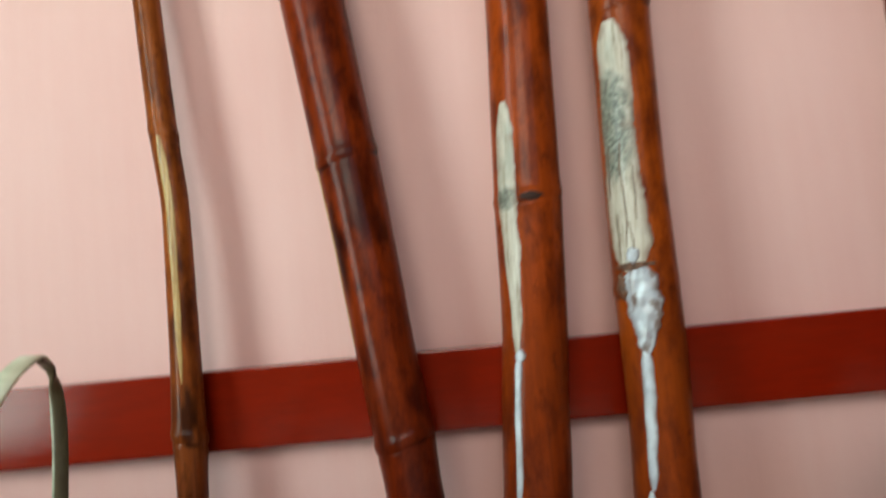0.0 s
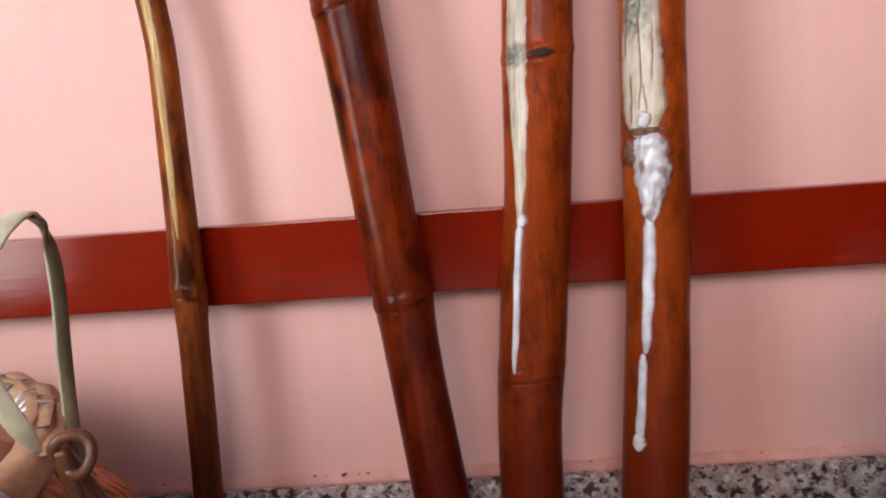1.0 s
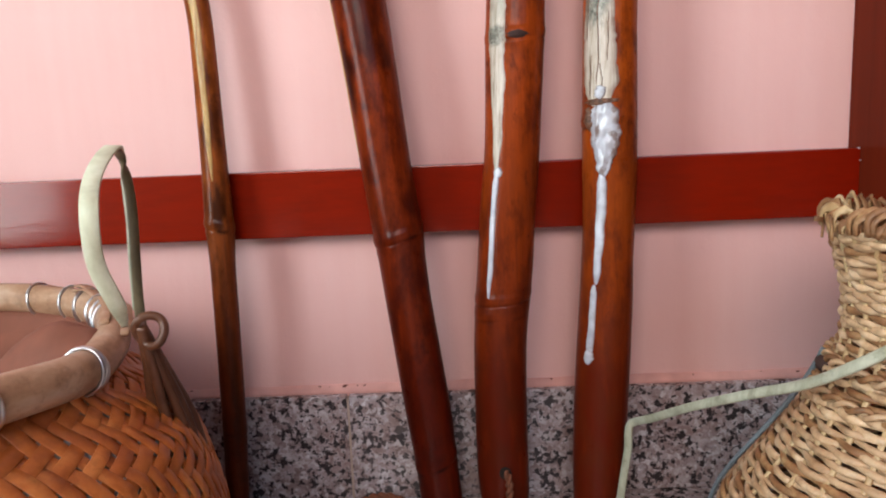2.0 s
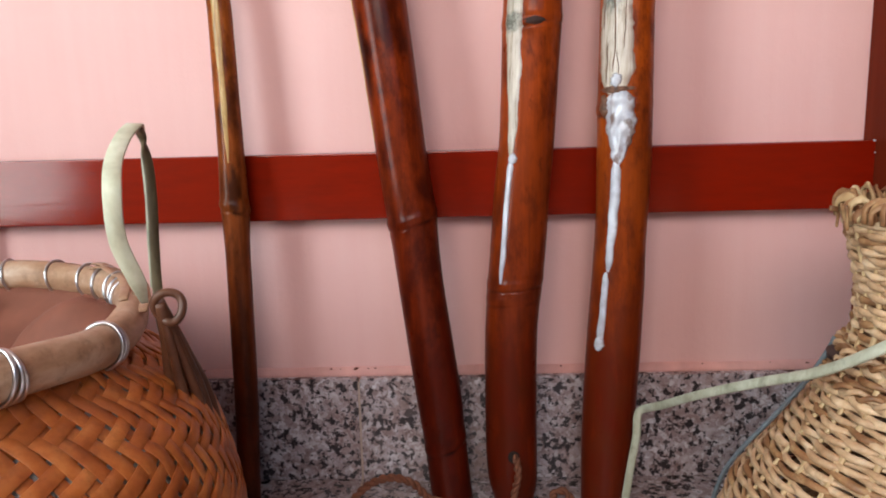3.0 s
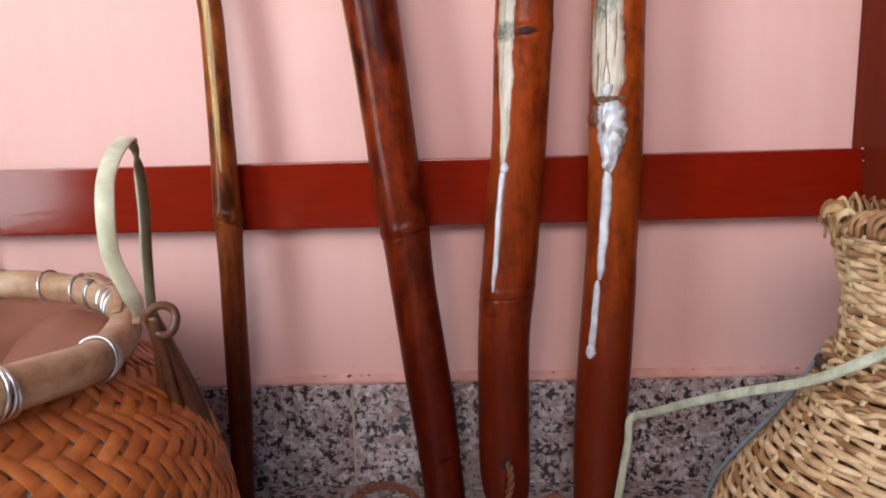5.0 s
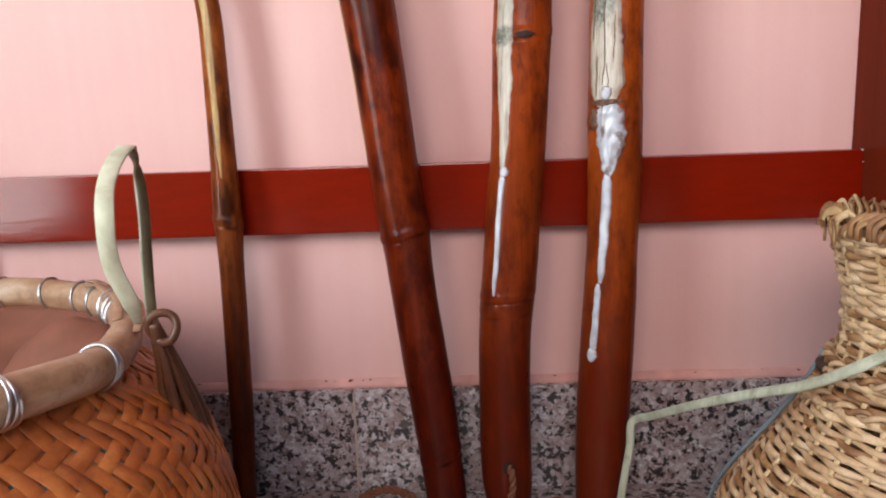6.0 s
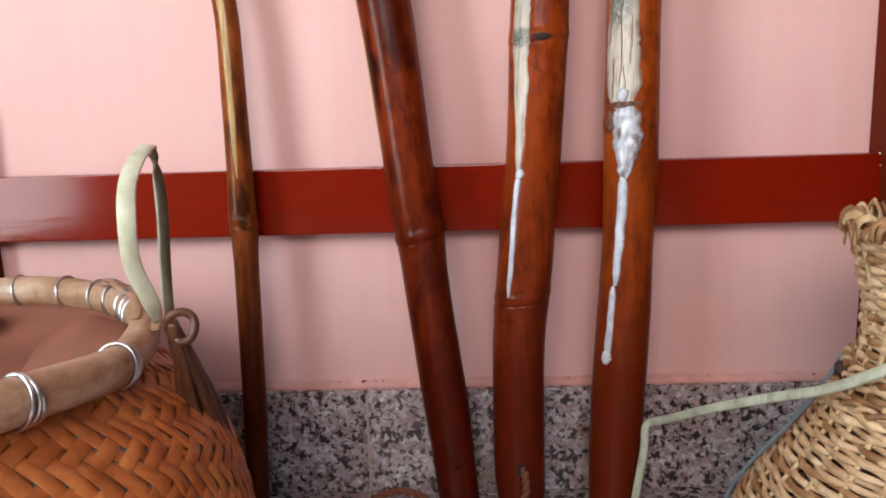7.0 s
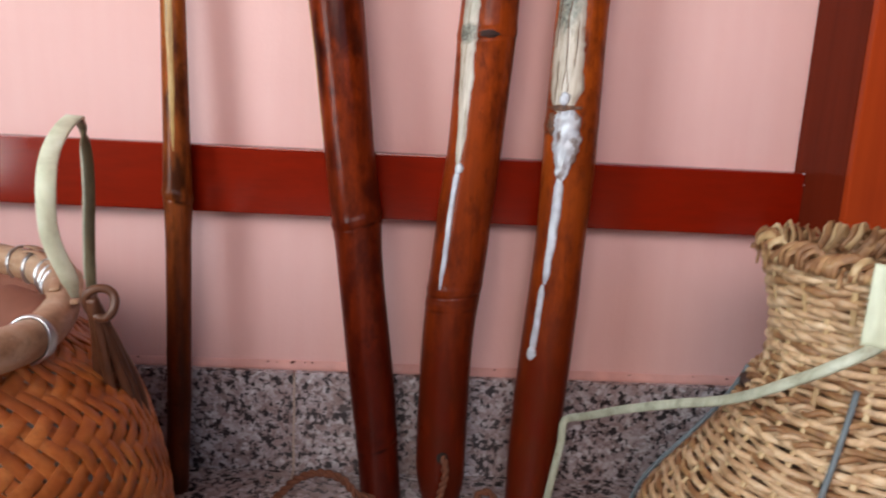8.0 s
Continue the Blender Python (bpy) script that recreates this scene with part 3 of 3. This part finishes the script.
scarred.patch("filler", M_FILL, lambda u: (-0.64 - 0.34 * min(1.0, 1.6 * u) + wavy(u, 7, 12, 0.12), -0.24 + 0.40 * min(1.0, 2.2 * u) + wavy(u, 9, 13, 0.12)), 0.306, 0.3665, 0.0024, "lumpy white filler", 0.0018, 60, 22)
scarred.patch("filler", M_DRIP, lambda u: (-0.83 + 0.14 * u + wavy(u, 5, 14, 0.04), -0.47 + 0.18 * min(1.0, 1.5 * u) + wavy(u, 6, 15, 0.06)), 0.216, 0.312, 0.0013, "white filler drip", 0.0003)
scarred.patch("filler", M_DRIP, lambda u: (-0.93 + 0.05 * u + wavy(u, 8, 16, 0.03), -0.60 + 0.05 * u + wavy(u, 6, 17, 0.03)), 0.153, 0.2155, 0.0012, "white filler drip", 0.0003)
scarred.patch("filler", M_DRIP, lens(-0.78, 0.23, 46), 0.1460, 0.1600, 0.0024, "white filler drop", 0.0004, 24, 10)

# cord hole through the knotted stick, and its cord
hole = bmesh.new()
c = knotted.at(0.055, 0.02, 0.0004)
bmesh.ops.create_uvsphere(hole, u_segments=20, v_segments=10, radius=1.0, matrix=Matrix.Translation(c) @ Matrix.Diagonal((0.0052, 0.0009, 0.0058, 1)))
part("hole", hole, M_HOLE, knotted.ob, "dark drilled cord hole")


def twisted(pts, r, n):
    """A two-ply cord along pts."""
    P = spline(pts, n)
    bm = bmesh.new()
    F = frames_along(P)
    for ph in (0, math.pi):
        Q = [p + s * (r * 0.5 * math.cos(k * 0.55 + ph)) + u * (r * 0.5 * math.sin(k * 0.55 + ph)) for k, (p, (t, s, u)) in enumerate(zip(P, F))]
        sweep(Q, disc(r * 0.62, 6), bm=bm)
    return bm


def world_part(name, bm, material, parent, origin, label=""):
    bm.transform(Matrix.Translation(-Vector(origin)))
    return part(name, bm, material, parent, label)


ko = knotted.origin
hp = c + ko
world_part("cord", twisted([hp + Vector((0, 0.004, 0.001)), hp + Vector((0.002, -0.004, -0.001)), hp + Vector((0.003, -0.0075, -0.012)), hp + Vector((0.0, -0.0085, -0.028)), hp + Vector((-0.003, -0.012, -0.045)), hp + Vector((0.004, -0.030, -0.0525)), hp + Vector((0.03, -0.055, -0.0528))], 0.0032, 90), M_CORD, knotted.ob, ko, "brown twisted cord")
so = slim.origin
world_part("cord", twisted([(-0.010, -0.072, 0.010), (-0.024, -0.076, 0.013), (-0.040, -0.076, 0.029), (-0.061, -0.075, 0.034), (-0.081, -0.075, 0.027), (-0.097, -0.076, 0.011), (-0.108, -0.085, 0.0036), (-0.125, -0.11, 0.0034)], 0.0036, 110), M_CORD, slim.ob, so, "brown twisted cord loop")
co = scarred.origin
world_part("cord", twisted([(0.116, -0.074, 0.003), (0.104, -0.076, 0.008), (0.092, -0.075, 0.020), (0.085, -0.077, 0.019), (0.083, -0.085, 0.004), (0.08, -0.12, 0.0036)], 0.0034, 60), M_CORD, scarred.ob, co, "brown twisted cord end")


# ---- woven bamboo basket ----
BX, BY = -0.386, -0.268
PROFILE = [(0.0, 0.222), (0.03, 0.242), (0.07, 0.248), (0.1, 0.2445), (0.137, 0.2355), (0.165, 0.225), (0.185, 0.206), (0.198, 0.189), (0.206, 0.182), (0.213, 0.178)]


def rev(profile, s):
    """The point (r, z) and outward normal at arc length s up the profile."""
    P = np.array(profile, float)[:, ::-1]
    d = np.r_[0, np.cumsum(np.linalg.norm(np.diff(P, axis=0), axis=1))]
    s = min(max(s, 0.0), d[-1])
    q = [float(np.interp(s, d, P[:, k])) for k in (0, 1)]
    e = 0.012
    a = [float(np.interp(max(0, s - e), d, P[:, k])) for k in (0, 1)]
    b = [float(np.interp(min(d[-1], s + e), d, P[:, k])) for k in (0, 1)]
    t = Vector((b[0] - a[0], b[1] - a[1])).normalized()
    return q[0], q[1], t.y, -t.x, d[-1]


def woven_basket():
    bk = root("woven_basket", BX, BY, 0, "large orange-brown woven bamboo basket standing on the floor", "basket")
    total = rev(PROFILE, 0)[4]
    RM = 0.245
    w = 0.0116
    ang = radians(17)
    ca, sa = math.cos(ang), math.sin(ang)
    start = radians(-170)

    def skin(sx, h, lift):
        th = start + sx / RM
        r, z, nr, nz, _ = rev(PROFILE, h)
        r2, z2 = r + nr * lift, z + nz * lift
        return Vector((r2 * math.cos(th), r2 * math.sin(th), z2)), Vector((nr * math.cos(th), nr * math.sin(th), nz))

    full = 2 * math.pi * RM

    def strip(along_u, idx, name):
        step = w / 3.0
        span = full + total + 0.1
        runs, run = [], []
        for k in range(int(-span / step), int(2 * span / step)):
            q = k * step
            if along_u:
                u, v = q, (idx + 0.09 * math.sin(idx * 7.3)) * w
            else:
                u, v = (idx + 0.10 * math.sin(idx * 5.1)) * w, q
            sx, h = u * ca - v * sa, u * sa + v * ca
            if 0 <= h <= total and 0 <= sx < full:
                cell = q / w
                ph = ((cell + idx) % 4) / 4 * 2 * math.pi
                lift = 0.0010 * math.sin(ph + math.pi / 4) * (1 if along_u else -1)
                run.append(skin(sx, h, lift))
            elif run:
                runs.append(run)
                run = []
        if run:
            runs.append(run)
        for run in runs:
            if len(run) < 4:
                continue
            pts, ups = [p for p, _ in run], [n for _, n in run]
            part(name, sweep(pts, band(w * (0.78 if along_u else 0.74) * random.uniform(0.90, 1.06), 0.0010), up=ups), M_WEAVE, bk)

    # strips of the two directions
    ext_v = int((total * ca + 0.01) / w) + 1
    for i in range(-int(full * sa / w) - 1, ext_v):
        strip(True, i, "weft_strip")
    for j in range(0, int((full * ca + total * sa) / w) + 1):
        strip(False, j, "warp_strip")
    # liner that closes the gaps
    bm = bmesh.new()
    n = 72
    rings = []
    for s in np.linspace(0, total, 20):
        r, z, nr, nz, _ = rev(PROFILE, s)
        rings.append([bm.verts.new(((r - nr * 0.0020) * math.cos(2 * math.pi * k / n), (r - nr * 0.0020) * math.sin(2 * math.pi * k / n), max(0.002, z - nz * 0.0020))) for k in range(n)])
    for A, B in zip(rings, rings[1:]):
        for k in range(n):
            bm.faces.new((A[k], A[(k + 1) % n], B[(k + 1) % n], B[k]))
    bm.faces.new(rings[0][::-1])
    part("liner", bm, M_LINER, bk, "grey inner liner")
    # rim hoop of thick split cane
    RR, RT = 0.183, 0.0112

    def rim_z(a):
        """The hoop's height: it sags where its ends overlap beside the handle."""
        d = (a - radians(6) + math.pi) % (2 * math.pi) - math.pi
        return 0.2264 - 0.0085 * math.exp(-((d / radians(20)) ** 2))

    pts = []
    for k in range(160):
        a = 2 * math.pi * k / 160
        rr = RR + 0.0015 * noise.noise((math.cos(a) * 2, math.sin(a) * 2, 0))
        pts.append(Vector((rr * math.cos(a), rr * math.sin(a), rim_z(a) + 0.0015 * noise.noise((math.cos(a) * 3, math.sin(a) * 3, 5)))))
    rim = part("rim", sweep(pts, disc(RT, 16, 1.12), closed=True, up=Vector((0, 0, 1))), M_RIM, bk, "thick tan bamboo rim hoop")
    # overlapping lath at the end of the hoop
    for off, a0, a1, dz in ((0.0045, 22, 62, 0.0125), (-0.003, 18, 55, 0.0132), (0.010, 14, 50, 0.0085)):
        P = []
        for k in range(25):
            a = radians(a0 + (a1 - a0) * k / 24)
            P.append(Vector(((RR + off) * math.cos(a), (RR + off) * math.sin(a), rim_z(a) + dz + 0.0012 * math.sin(k * 0.7))))
        part("rim_lath", sweep(P, band(0.006, 0.0014), up=Vector((0, 0, 1))), M_RIM, rim)
    # wire ties
    for a, turns in ((-56, 2), (-37, 2), (-22, 3), (1, 3), (32, 1), (36, 1), (41, 1), (50, 3), (58, 1), (71, 1), (85.5, 1), (100, 1), (116, 1), (150, 2), (200, 2), (250, 2), (300, 2)):
        for t in range(turns):
            aa = radians(a + t * 0.52)
            cc = Vector((RR * math.cos(aa), RR * math.sin(aa), rim_z(aa)))
            rad = Vector((math.cos(aa), math.sin(aa), 0))
            tang = Vector((-math.sin(aa), math.cos(aa), 0))
            P = [cc + rad * (RT + 0.0011) * math.cos(x) + Vector((0, 0, 1)) * (RT * 1.12 + 0.0011) * math.sin(x) + tang * 0.0025 * math.sin(x + t) for x in np.linspace(0, 2 * math.pi, 28, endpoint=False)]
            part("wire_tie", sweep(P, disc(0.00115, 6), closed=True), M_WIRE, rim, "silver wire tie")

    def strap(name, pts, section, ups, material, label, n=60, taper=False, under=None):
        P = spline(pts, n)
        sc = [min(1.0, 0.7 + 2.2 * (1 - k / n), 0.4 + 5 * k / n) for k in range(n + 1)] if taper else None
        if isinstance(ups, list):
            U = [u.normalized() for u in spline([tuple(u) for u in ups], n)]
        else:
            U = ups
        return world_part(name, sweep(P, section, up=U, scale=sc), material, under or bk, bk.location, label)

    # loop handle: its pale face on one strand, its green-brown rind on the other
    handle = strap("handle", [(-0.1835, -0.248, 0.240), (-0.1800, -0.262, 0.256), (-0.1820, -0.275, 0.2814), (-0.1775, -0.285, 0.3105), (-0.1843, -0.265, 0.3277), (-0.1862, -0.248, 0.3390), (-0.1875, -0.230, 0.3458), (-0.1940, -0.210, 0.3435)], band(0.0098, 0.0018),
                   [(0.3, -0.9, 0.1), (0.3, -0.9, 0.1), (0.25, -0.95, 0.0), (0.2, -0.95, 0.0), (0.2, -0.90, 0.25), (0.2, -0.75, 0.55), (0.15, -0.50, 0.85), (0.3, -0.35, 0.85)], M_PALE, "pale green-white bamboo strip handle", taper=True)
    far = [(-0.1895, -0.2235, 0.3446), (-0.1945, -0.2095, 0.3428), (-0.1985, -0.1980, 0.3385), (-0.2000, -0.1915, 0.3290), (-0.1993, -0.190, 0.3160), (-0.1991, -0.190, 0.3029), (-0.2005, -0.190, 0.2684), (-0.2013, -0.190, 0.2370), (-0.1997, -0.190, 0.2048), (-0.1955, -0.188, 0.1850)]
    turn = [(0.2, -0.45, 0.85), (0.3, -0.40, 0.80), (0.45, -0.60, 0.45), (0.45, -0.85, 0.1)] + [(0.45, -0.85, 0.0)] * 6
    strap("handle_rind", far, band(0.0066, 0.0024), turn, M_RIND, "green-brown rind of the handle strip", under=handle)
    strap("handle_edge", [(x - 0.0030 * min(1.0, k / 2), y - 0.0008, z) for k, (x, y, z) in enumerate(far[3:8], 1)], disc(0.0013, 8), Vector((0.9, 0.3, 0.1)), M_STRAP, "pale cut edge of the handle strip", under=handle)
    # small ring and the strips that spread over the shoulder
    ring_c = Vector((-0.1728, -0.240, 0.2348))
    P = [ring_c + Vector((0.0088 * math.cos(x), 0.002 * math.sin(x * 2), 0.0095 * math.sin(x))) for x in np.linspace(0, 2 * math.pi, 36, endpoint=False)]
    world_part("ring", sweep(P, disc(0.0027, 8), closed=True), M_DARKSTRIP, bk, bk.location, "small bent bamboo ring")
    for (x1, y1, z1), wd in (((-0.1714, -0.2168, 0.1695), 0.012), ((-0.1768, -0.227, 0.1774), 0.011), ((-0.1704, -0.1977, 0.16), 0.012), ((-0.1843, -0.2254, 0.1846), 0.011), ((-0.1698, -0.2105, 0.1663), 0.011)):
        a = Vector((-0.178, -0.240, 0.238))
        b = Vector((x1, y1, z1))
        out = Vector((b.x - BX, b.y - BY, 0.12)).normalized()
        mid = a.lerp(b, 0.5) + out * 0.0015
        strap("lashing", [tuple(a), tuple(mid), tuple(b + out * 0.002), tuple(b + out * 0.001 + Vector((0.004, 0.003, -0.02)))], band(wd * 0.6, 0.0062), out, M_DARKSTRIP, "dark bamboo lashing", 30)
    return bk


woven_basket()


def cloth_in_basket():
    bm = bmesh.new()
    n, m = 64, 22
    rings = []
    for k in range(m + 1):
        f = k / m
        ring = []
        for j in range(n):
            a = 2 * math.pi * j / n
            r = 0.179 * f
            z = 0.168 + 0.052 * f**3 + 0.006 * noise.noise((r * math.cos(a) * 14, r * math.sin(a) * 14, 0))
            # a soft hump near the east side of the mouth
            dx, dy = r * math.cos(a) - 0.122, r * math.sin(a) - 0.058
            z += 0.040 * math.exp(-(((dx + 0.5 * dy) / 0.040) ** 2 + (dy / 0.034) ** 2) ** 1.5)
            ring.append(bm.verts.new((r * math.cos(a), r * math.sin(a), z)))
        rings.append(ring)
    for A, B in zip(rings, rings[1:]):
        for j in range(n):
            if len({A[j], A[(j + 1) % n], B[j]}) == 3:
                bm.faces.new((A[j], B[j], B[(j + 1) % n], A[(j + 1) % n]))
    bmesh.ops.remove_doubles(bm, verts=bm.verts[:], dist=0.0005)
    bmesh.ops.solidify(bm, geom=bm.faces[:], thickness=0.003)
    bmesh.ops.recalc_face_normals(bm, faces=bm.faces[:])
    ob = mesh_object("folded_cloth", bm, M_CLOTH)
    ob.location = (BX, BY, 0.0)
    return tagged(ob, "red-brown folded cloth filling the basket's mouth", "cloth")


cloth_in_basket()


bm = bmesh.new()
bmesh.ops.create_uvsphere(bm, u_segments=24, v_segments=14, radius=0.0125)
for v in bm.verts:
    v.co.z *= 0.8
    if v.co.z > 0.006:
        v.co.z = 0.006 + (v.co.z - 0.006) * 0.4
knob = mesh_object("bottle_cap", bm, M_BLACK)
knob.location = (-0.386, -0.122, 0.2110)
tagged(knob, "black plastic bottle cap lying on the cloth", "bottle cap")

# ---- wicker fish basket ----
WX, WY = 0.320, -0.235
WPROF = [(0.0, 0.124), (0.02, 0.140), (0.05, 0.144), (0.08, 0.136), (0.102, 0.124), (0.125, 0.108), (0.143, 0.096), (0.165, 0.0825), (0.185, 0.0725), (0.20, 0.067), (0.215, 0.0645), (0.232, 0.0645), (0.25, 0.068), (0.27, 0.073), (0.292, 0.078)]


def wr(z):
    P = np.array(WPROF)
    return float(sum(np.interp(z + d, P[:, 0], P[:, 1]) for d in (-0.008, 0, 0.008)) / 3)


def wicker_basket():
    bk = root("wicker_basket", WX, WY, 0, "straw-coloured bottle-shaped wicker fish basket standing on the floor", "basket")
    N = 30
    rows = []
    z = 0.006
    while z < 0.281:
        rows.append(z)
        slope = abs(wr(z + 0.006) - wr(z - 0.006)) / 0.012
        z += 0.0036 / math.sqrt(1 + slope * slope)
    random.seed(9)
    for k, z in enumerate(rows):
        ph = (k % 2) * math.pi + 0.16 * k + random.uniform(-0.5, 0.5)
        rad = random.uniform(0.0019, 0.0023)
        tilt, way = random.uniform(-0.0022, 0.0022), random.uniform(0, 6.28)
        P, F = [], []
        nn = N * 6
        for j in range(nn):
            a = 2 * math.pi * j / nn
            ripple = math.cos(a * N / 2 + ph + 1.0 * noise.noise((math.cos(a) * 2, math.sin(a) * 2, k * 3.1)))
            r = wr(z) + (0.0019 if z < 0.19 else 0.0013) * ripple + 0.0010 * noise.noise((math.cos(a) * 5, math.sin(a) * 5, z * 90))
            dz = 0.6 * tilt * math.sin(a + way) + 0.0018 * noise.noise((math.cos(a) * 4, math.sin(a) * 4, k * 1.7))
            P.append(Vector((r * math.cos(a), r * math.sin(a), max(0.003, z + dz))))
            F.append(0.80 + 0.35 * abs(noise.noise((a * 6, k * 2.3, 1.0))) + 0.16 * ripple)
        lean = (wr(z + 0.006) - wr(z - 0.006)) / 0.012
        U = [Vector((lean * p.x, lean * p.y, math.hypot(p.x, p.y))).normalized() for p in P]
        part("weaver", sweep(P, disc(rad * 0.8, 6, 1.55), closed=True, up=U, scale=F), M_WICKER if random.random() > 0.2 else M_FRINGE, bk)
    for j in range(N):
        a = 2 * math.pi * (j + 0.5) / N
        P = [Vector((wr(z) * math.cos(a), wr(z) * math.sin(a), z)) for z in np.arange(0.002, 0.286, 0.008)]
        part("stake", sweep(P, band(0.0036, 0.0022), up=Vector((math.cos(a), math.sin(a), 0))), M_STAKE, bk)
    # twisted bands at the shoulder
    for z0, rr in ((0.194, 0.0023), (0.176, 0.0022)):
        for ph in (0, math.pi):
            P = []
            for j in range(200):
                a = 2 * math.pi * j / 200
                r = wr(z0) + 0.003 + rr * math.cos(a * 22 + ph)
                P.append(Vector((r * math.cos(a), r * math.sin(a), z0 + rr * 1.1 * math.sin(a * 22 + ph))))
            part("twined_band", sweep(P, disc(rr * 0.85, 6), closed=True, up=Vector((0, 0, 1))), M_WICKER if ph else M_FRINGE, bk, "twisted cane band")
    # frayed rim: the ends of the stakes folded over
    for j in range(N * 4):
        a = 2 * math.pi * (j + random.uniform(-0.5, 0.5)) / (N * 4)
        b = a + random.uniform(0.10, 0.24)
        r0, r1 = 0.078 + random.uniform(-0.002, 0.002), 0.068 + random.uniform(-0.004, 0.004)
        top = 0.2905 + random.uniform(-0.005, 0.004)
        if random.random() < 0.10:
            lean, far = random.uniform(-0.12, 0.12), r0 + random.uniform(0.001, 0.007)
            P = spline([(r0 * math.cos(a), r0 * math.sin(a), 0.272), ((r0 + 0.001) * math.cos(a + lean / 2), (r0 + 0.001) * math.sin(a + lean / 2), 0.283), (far * math.cos(a + lean), far * math.sin(a + lean), top + random.uniform(-0.009, -0.001))], 6)
            part("rim_strand", sweep(P, band(random.uniform(0.0022, 0.0038), 0.0014), up=Vector((math.cos(a), math.sin(a), 0.2))), M_FRINGE, bk, "frayed brown strand")
            continue
        P = spline([(r0 * math.cos(a), r0 * math.sin(a), 0.278), (r0 * math.cos(a + 0.02) * 1.01, r0 * math.sin(a + 0.02) * 1.01, top - 0.004), ((r0 - 0.004) * math.cos((a + b) / 2), (r0 - 0.004) * math.sin((a + b) / 2), top), (r1 * math.cos(b), r1 * math.sin(b), top - 0.008), (r1 * math.cos(b + 0.1), r1 * math.sin(b + 0.1), top - 0.018)], 12)
        part("rim_strand", sweep(P, band(random.uniform(0.0036, 0.0062), 0.0019), up=Vector((math.cos(a), math.sin(a), 0.2))), M_FRINGE if random.random() > 0.3 else M_STAKE, bk, "frayed brown strand")
    # dark knot behind the neck
    bm = bmesh.new()
    bmesh.ops.create_icosphere(bm, subdivisions=3, radius=1.0, matrix=Matrix.Diagonal((0.012, 0.008, 0.007, 1)))
    for v in bm.verts:
        v.co *= 1 + 0.25 * noise.noise(v.co * 260)
    bm.transform(Matrix.Translation((-0.061, 0.030, 0.187)))
    part("knot", bm, M_TIE, bk, "dark brown tie knot")
    # nylon cord from the neck to the base
    loc = bk.location
    P = []
    for z in np.linspace(0.215, 0.01, 40):
        a = radians(-131 - 5 * math.sin((0.215 - z) * 14))
        r = wr(z) + 0.0062
        P.append(Vector((r * math.cos(a), r * math.sin(a), z)))
    part("cord", sweep(P, disc(0.0018, 8)), M_GREYCORD, bk, "blue-grey nylon cord")
    P = []
    for z in np.linspace(0.196, 0.02, 40):
        a = radians(151 - 30 * (0.196 - z))
        r = wr(z) + 0.0062
        P.append(Vector((r * math.cos(a), r * math.sin(a), z)))
    part("cord", sweep(P, disc(0.0018, 8)), M_GREYCORD, bk, "blue-grey nylon cord")
    # carrying strap of pale split bamboo: from the neck out to a sharp bend and down to the floor
    A = [(0.287, -0.291, 0.252), (0.268, -0.303, 0.245), (0.252, -0.295, 0.231), (0.238, -0.278, 0.2140), (0.224, -0.240, 0.187), (0.208, -0.200, 0.166), (0.185, -0.150, 0.138), (0.165, -0.100, 0.108), (0.1605, -0.088, 0.1015), (0.1575, -0.085, 0.099), (0.154, -0.085, 0.075), (0.149, -0.086, 0.045), (0.143, -0.088, 0.004)]
    P = spline(A, 110)
    U = [u.normalized() for u in spline([(-0.3, -0.7, 0.75)] * 7 + [(-0.2, -0.7, 0.7), (-0.3, -0.8, 0.5), (-0.4, -0.9, 0.2), (-0.4, -0.9, 0.0), (-0.4, -0.9, 0.0), (-0.4, -0.9, 0.01)], 110)]
    carrier = world_part("carrying_strap", sweep(P, band(0.0066, 0.0036), up=U), M_STRAP, bk, loc, "pale green split bamboo carrying strap")
    # flat pale end of the strap tucked upright on the neck
    P = spline([(0.2705, -0.3045, 0.246), (0.2715, -0.3035, 0.268), (0.2735, -0.3015, 0.291)], 16)
    world_part("strap_end", sweep(P, band(0.019, 0.002), up=Vector((-0.57, -0.82, 0))), M_PALE, carrier, loc, "flat pale green strap end")
    return bk


wicker_basket()


# ---- granite pieces, last ----
def tile_mesh(name, sx, sy, sz, bev):
    bm = box((0, 0, 0), (sx, sy, sz), bev, 1)
    me = bpy.data.meshes.new(name)
    bm.to_mesh(me)
    bm.free()
    me.materials.append(M_GRANITE)
    return me


J = 0.0022
skirt_me = tile_mesh("skirting_tile", TILE - J, 0.008, SKIRT, 0.0006)
skirting = tagged(mesh_object("baseboard", box((X0, -0.0118, 0.0), (X1, -0.0005, SKIRT - 0.003)), M_GROUT, False), "grey speckled granite skirting with a pale joint", "baseboard", "", "structure")
x = SEAM_X - TILE * 2
while x + TILE <= X1 + 0.4:
    if x > X0 - 0.02:
        ob = new("skirting_tile", skirt_me)
        ob.parent = skirting
        ob.location = (x + J / 2, -0.0125, 0.0)
    x += TILE
floor_me = tile_mesh("floor_tile", TILE - J, TILE - J, 0.012, 0.0006)
for i in range(-3, 6):
    for j in range(1, 7):
        x, y = SEAM_X + i * TILE, -0.004 - j * TILE
        if X0 - 0.5 < x < X1 and y > Y0 - 0.5:
            ob = new("floor_tile", floor_me)
            ob.parent = floor
            ob.location = (x + J / 2, y + J / 2, -0.012)
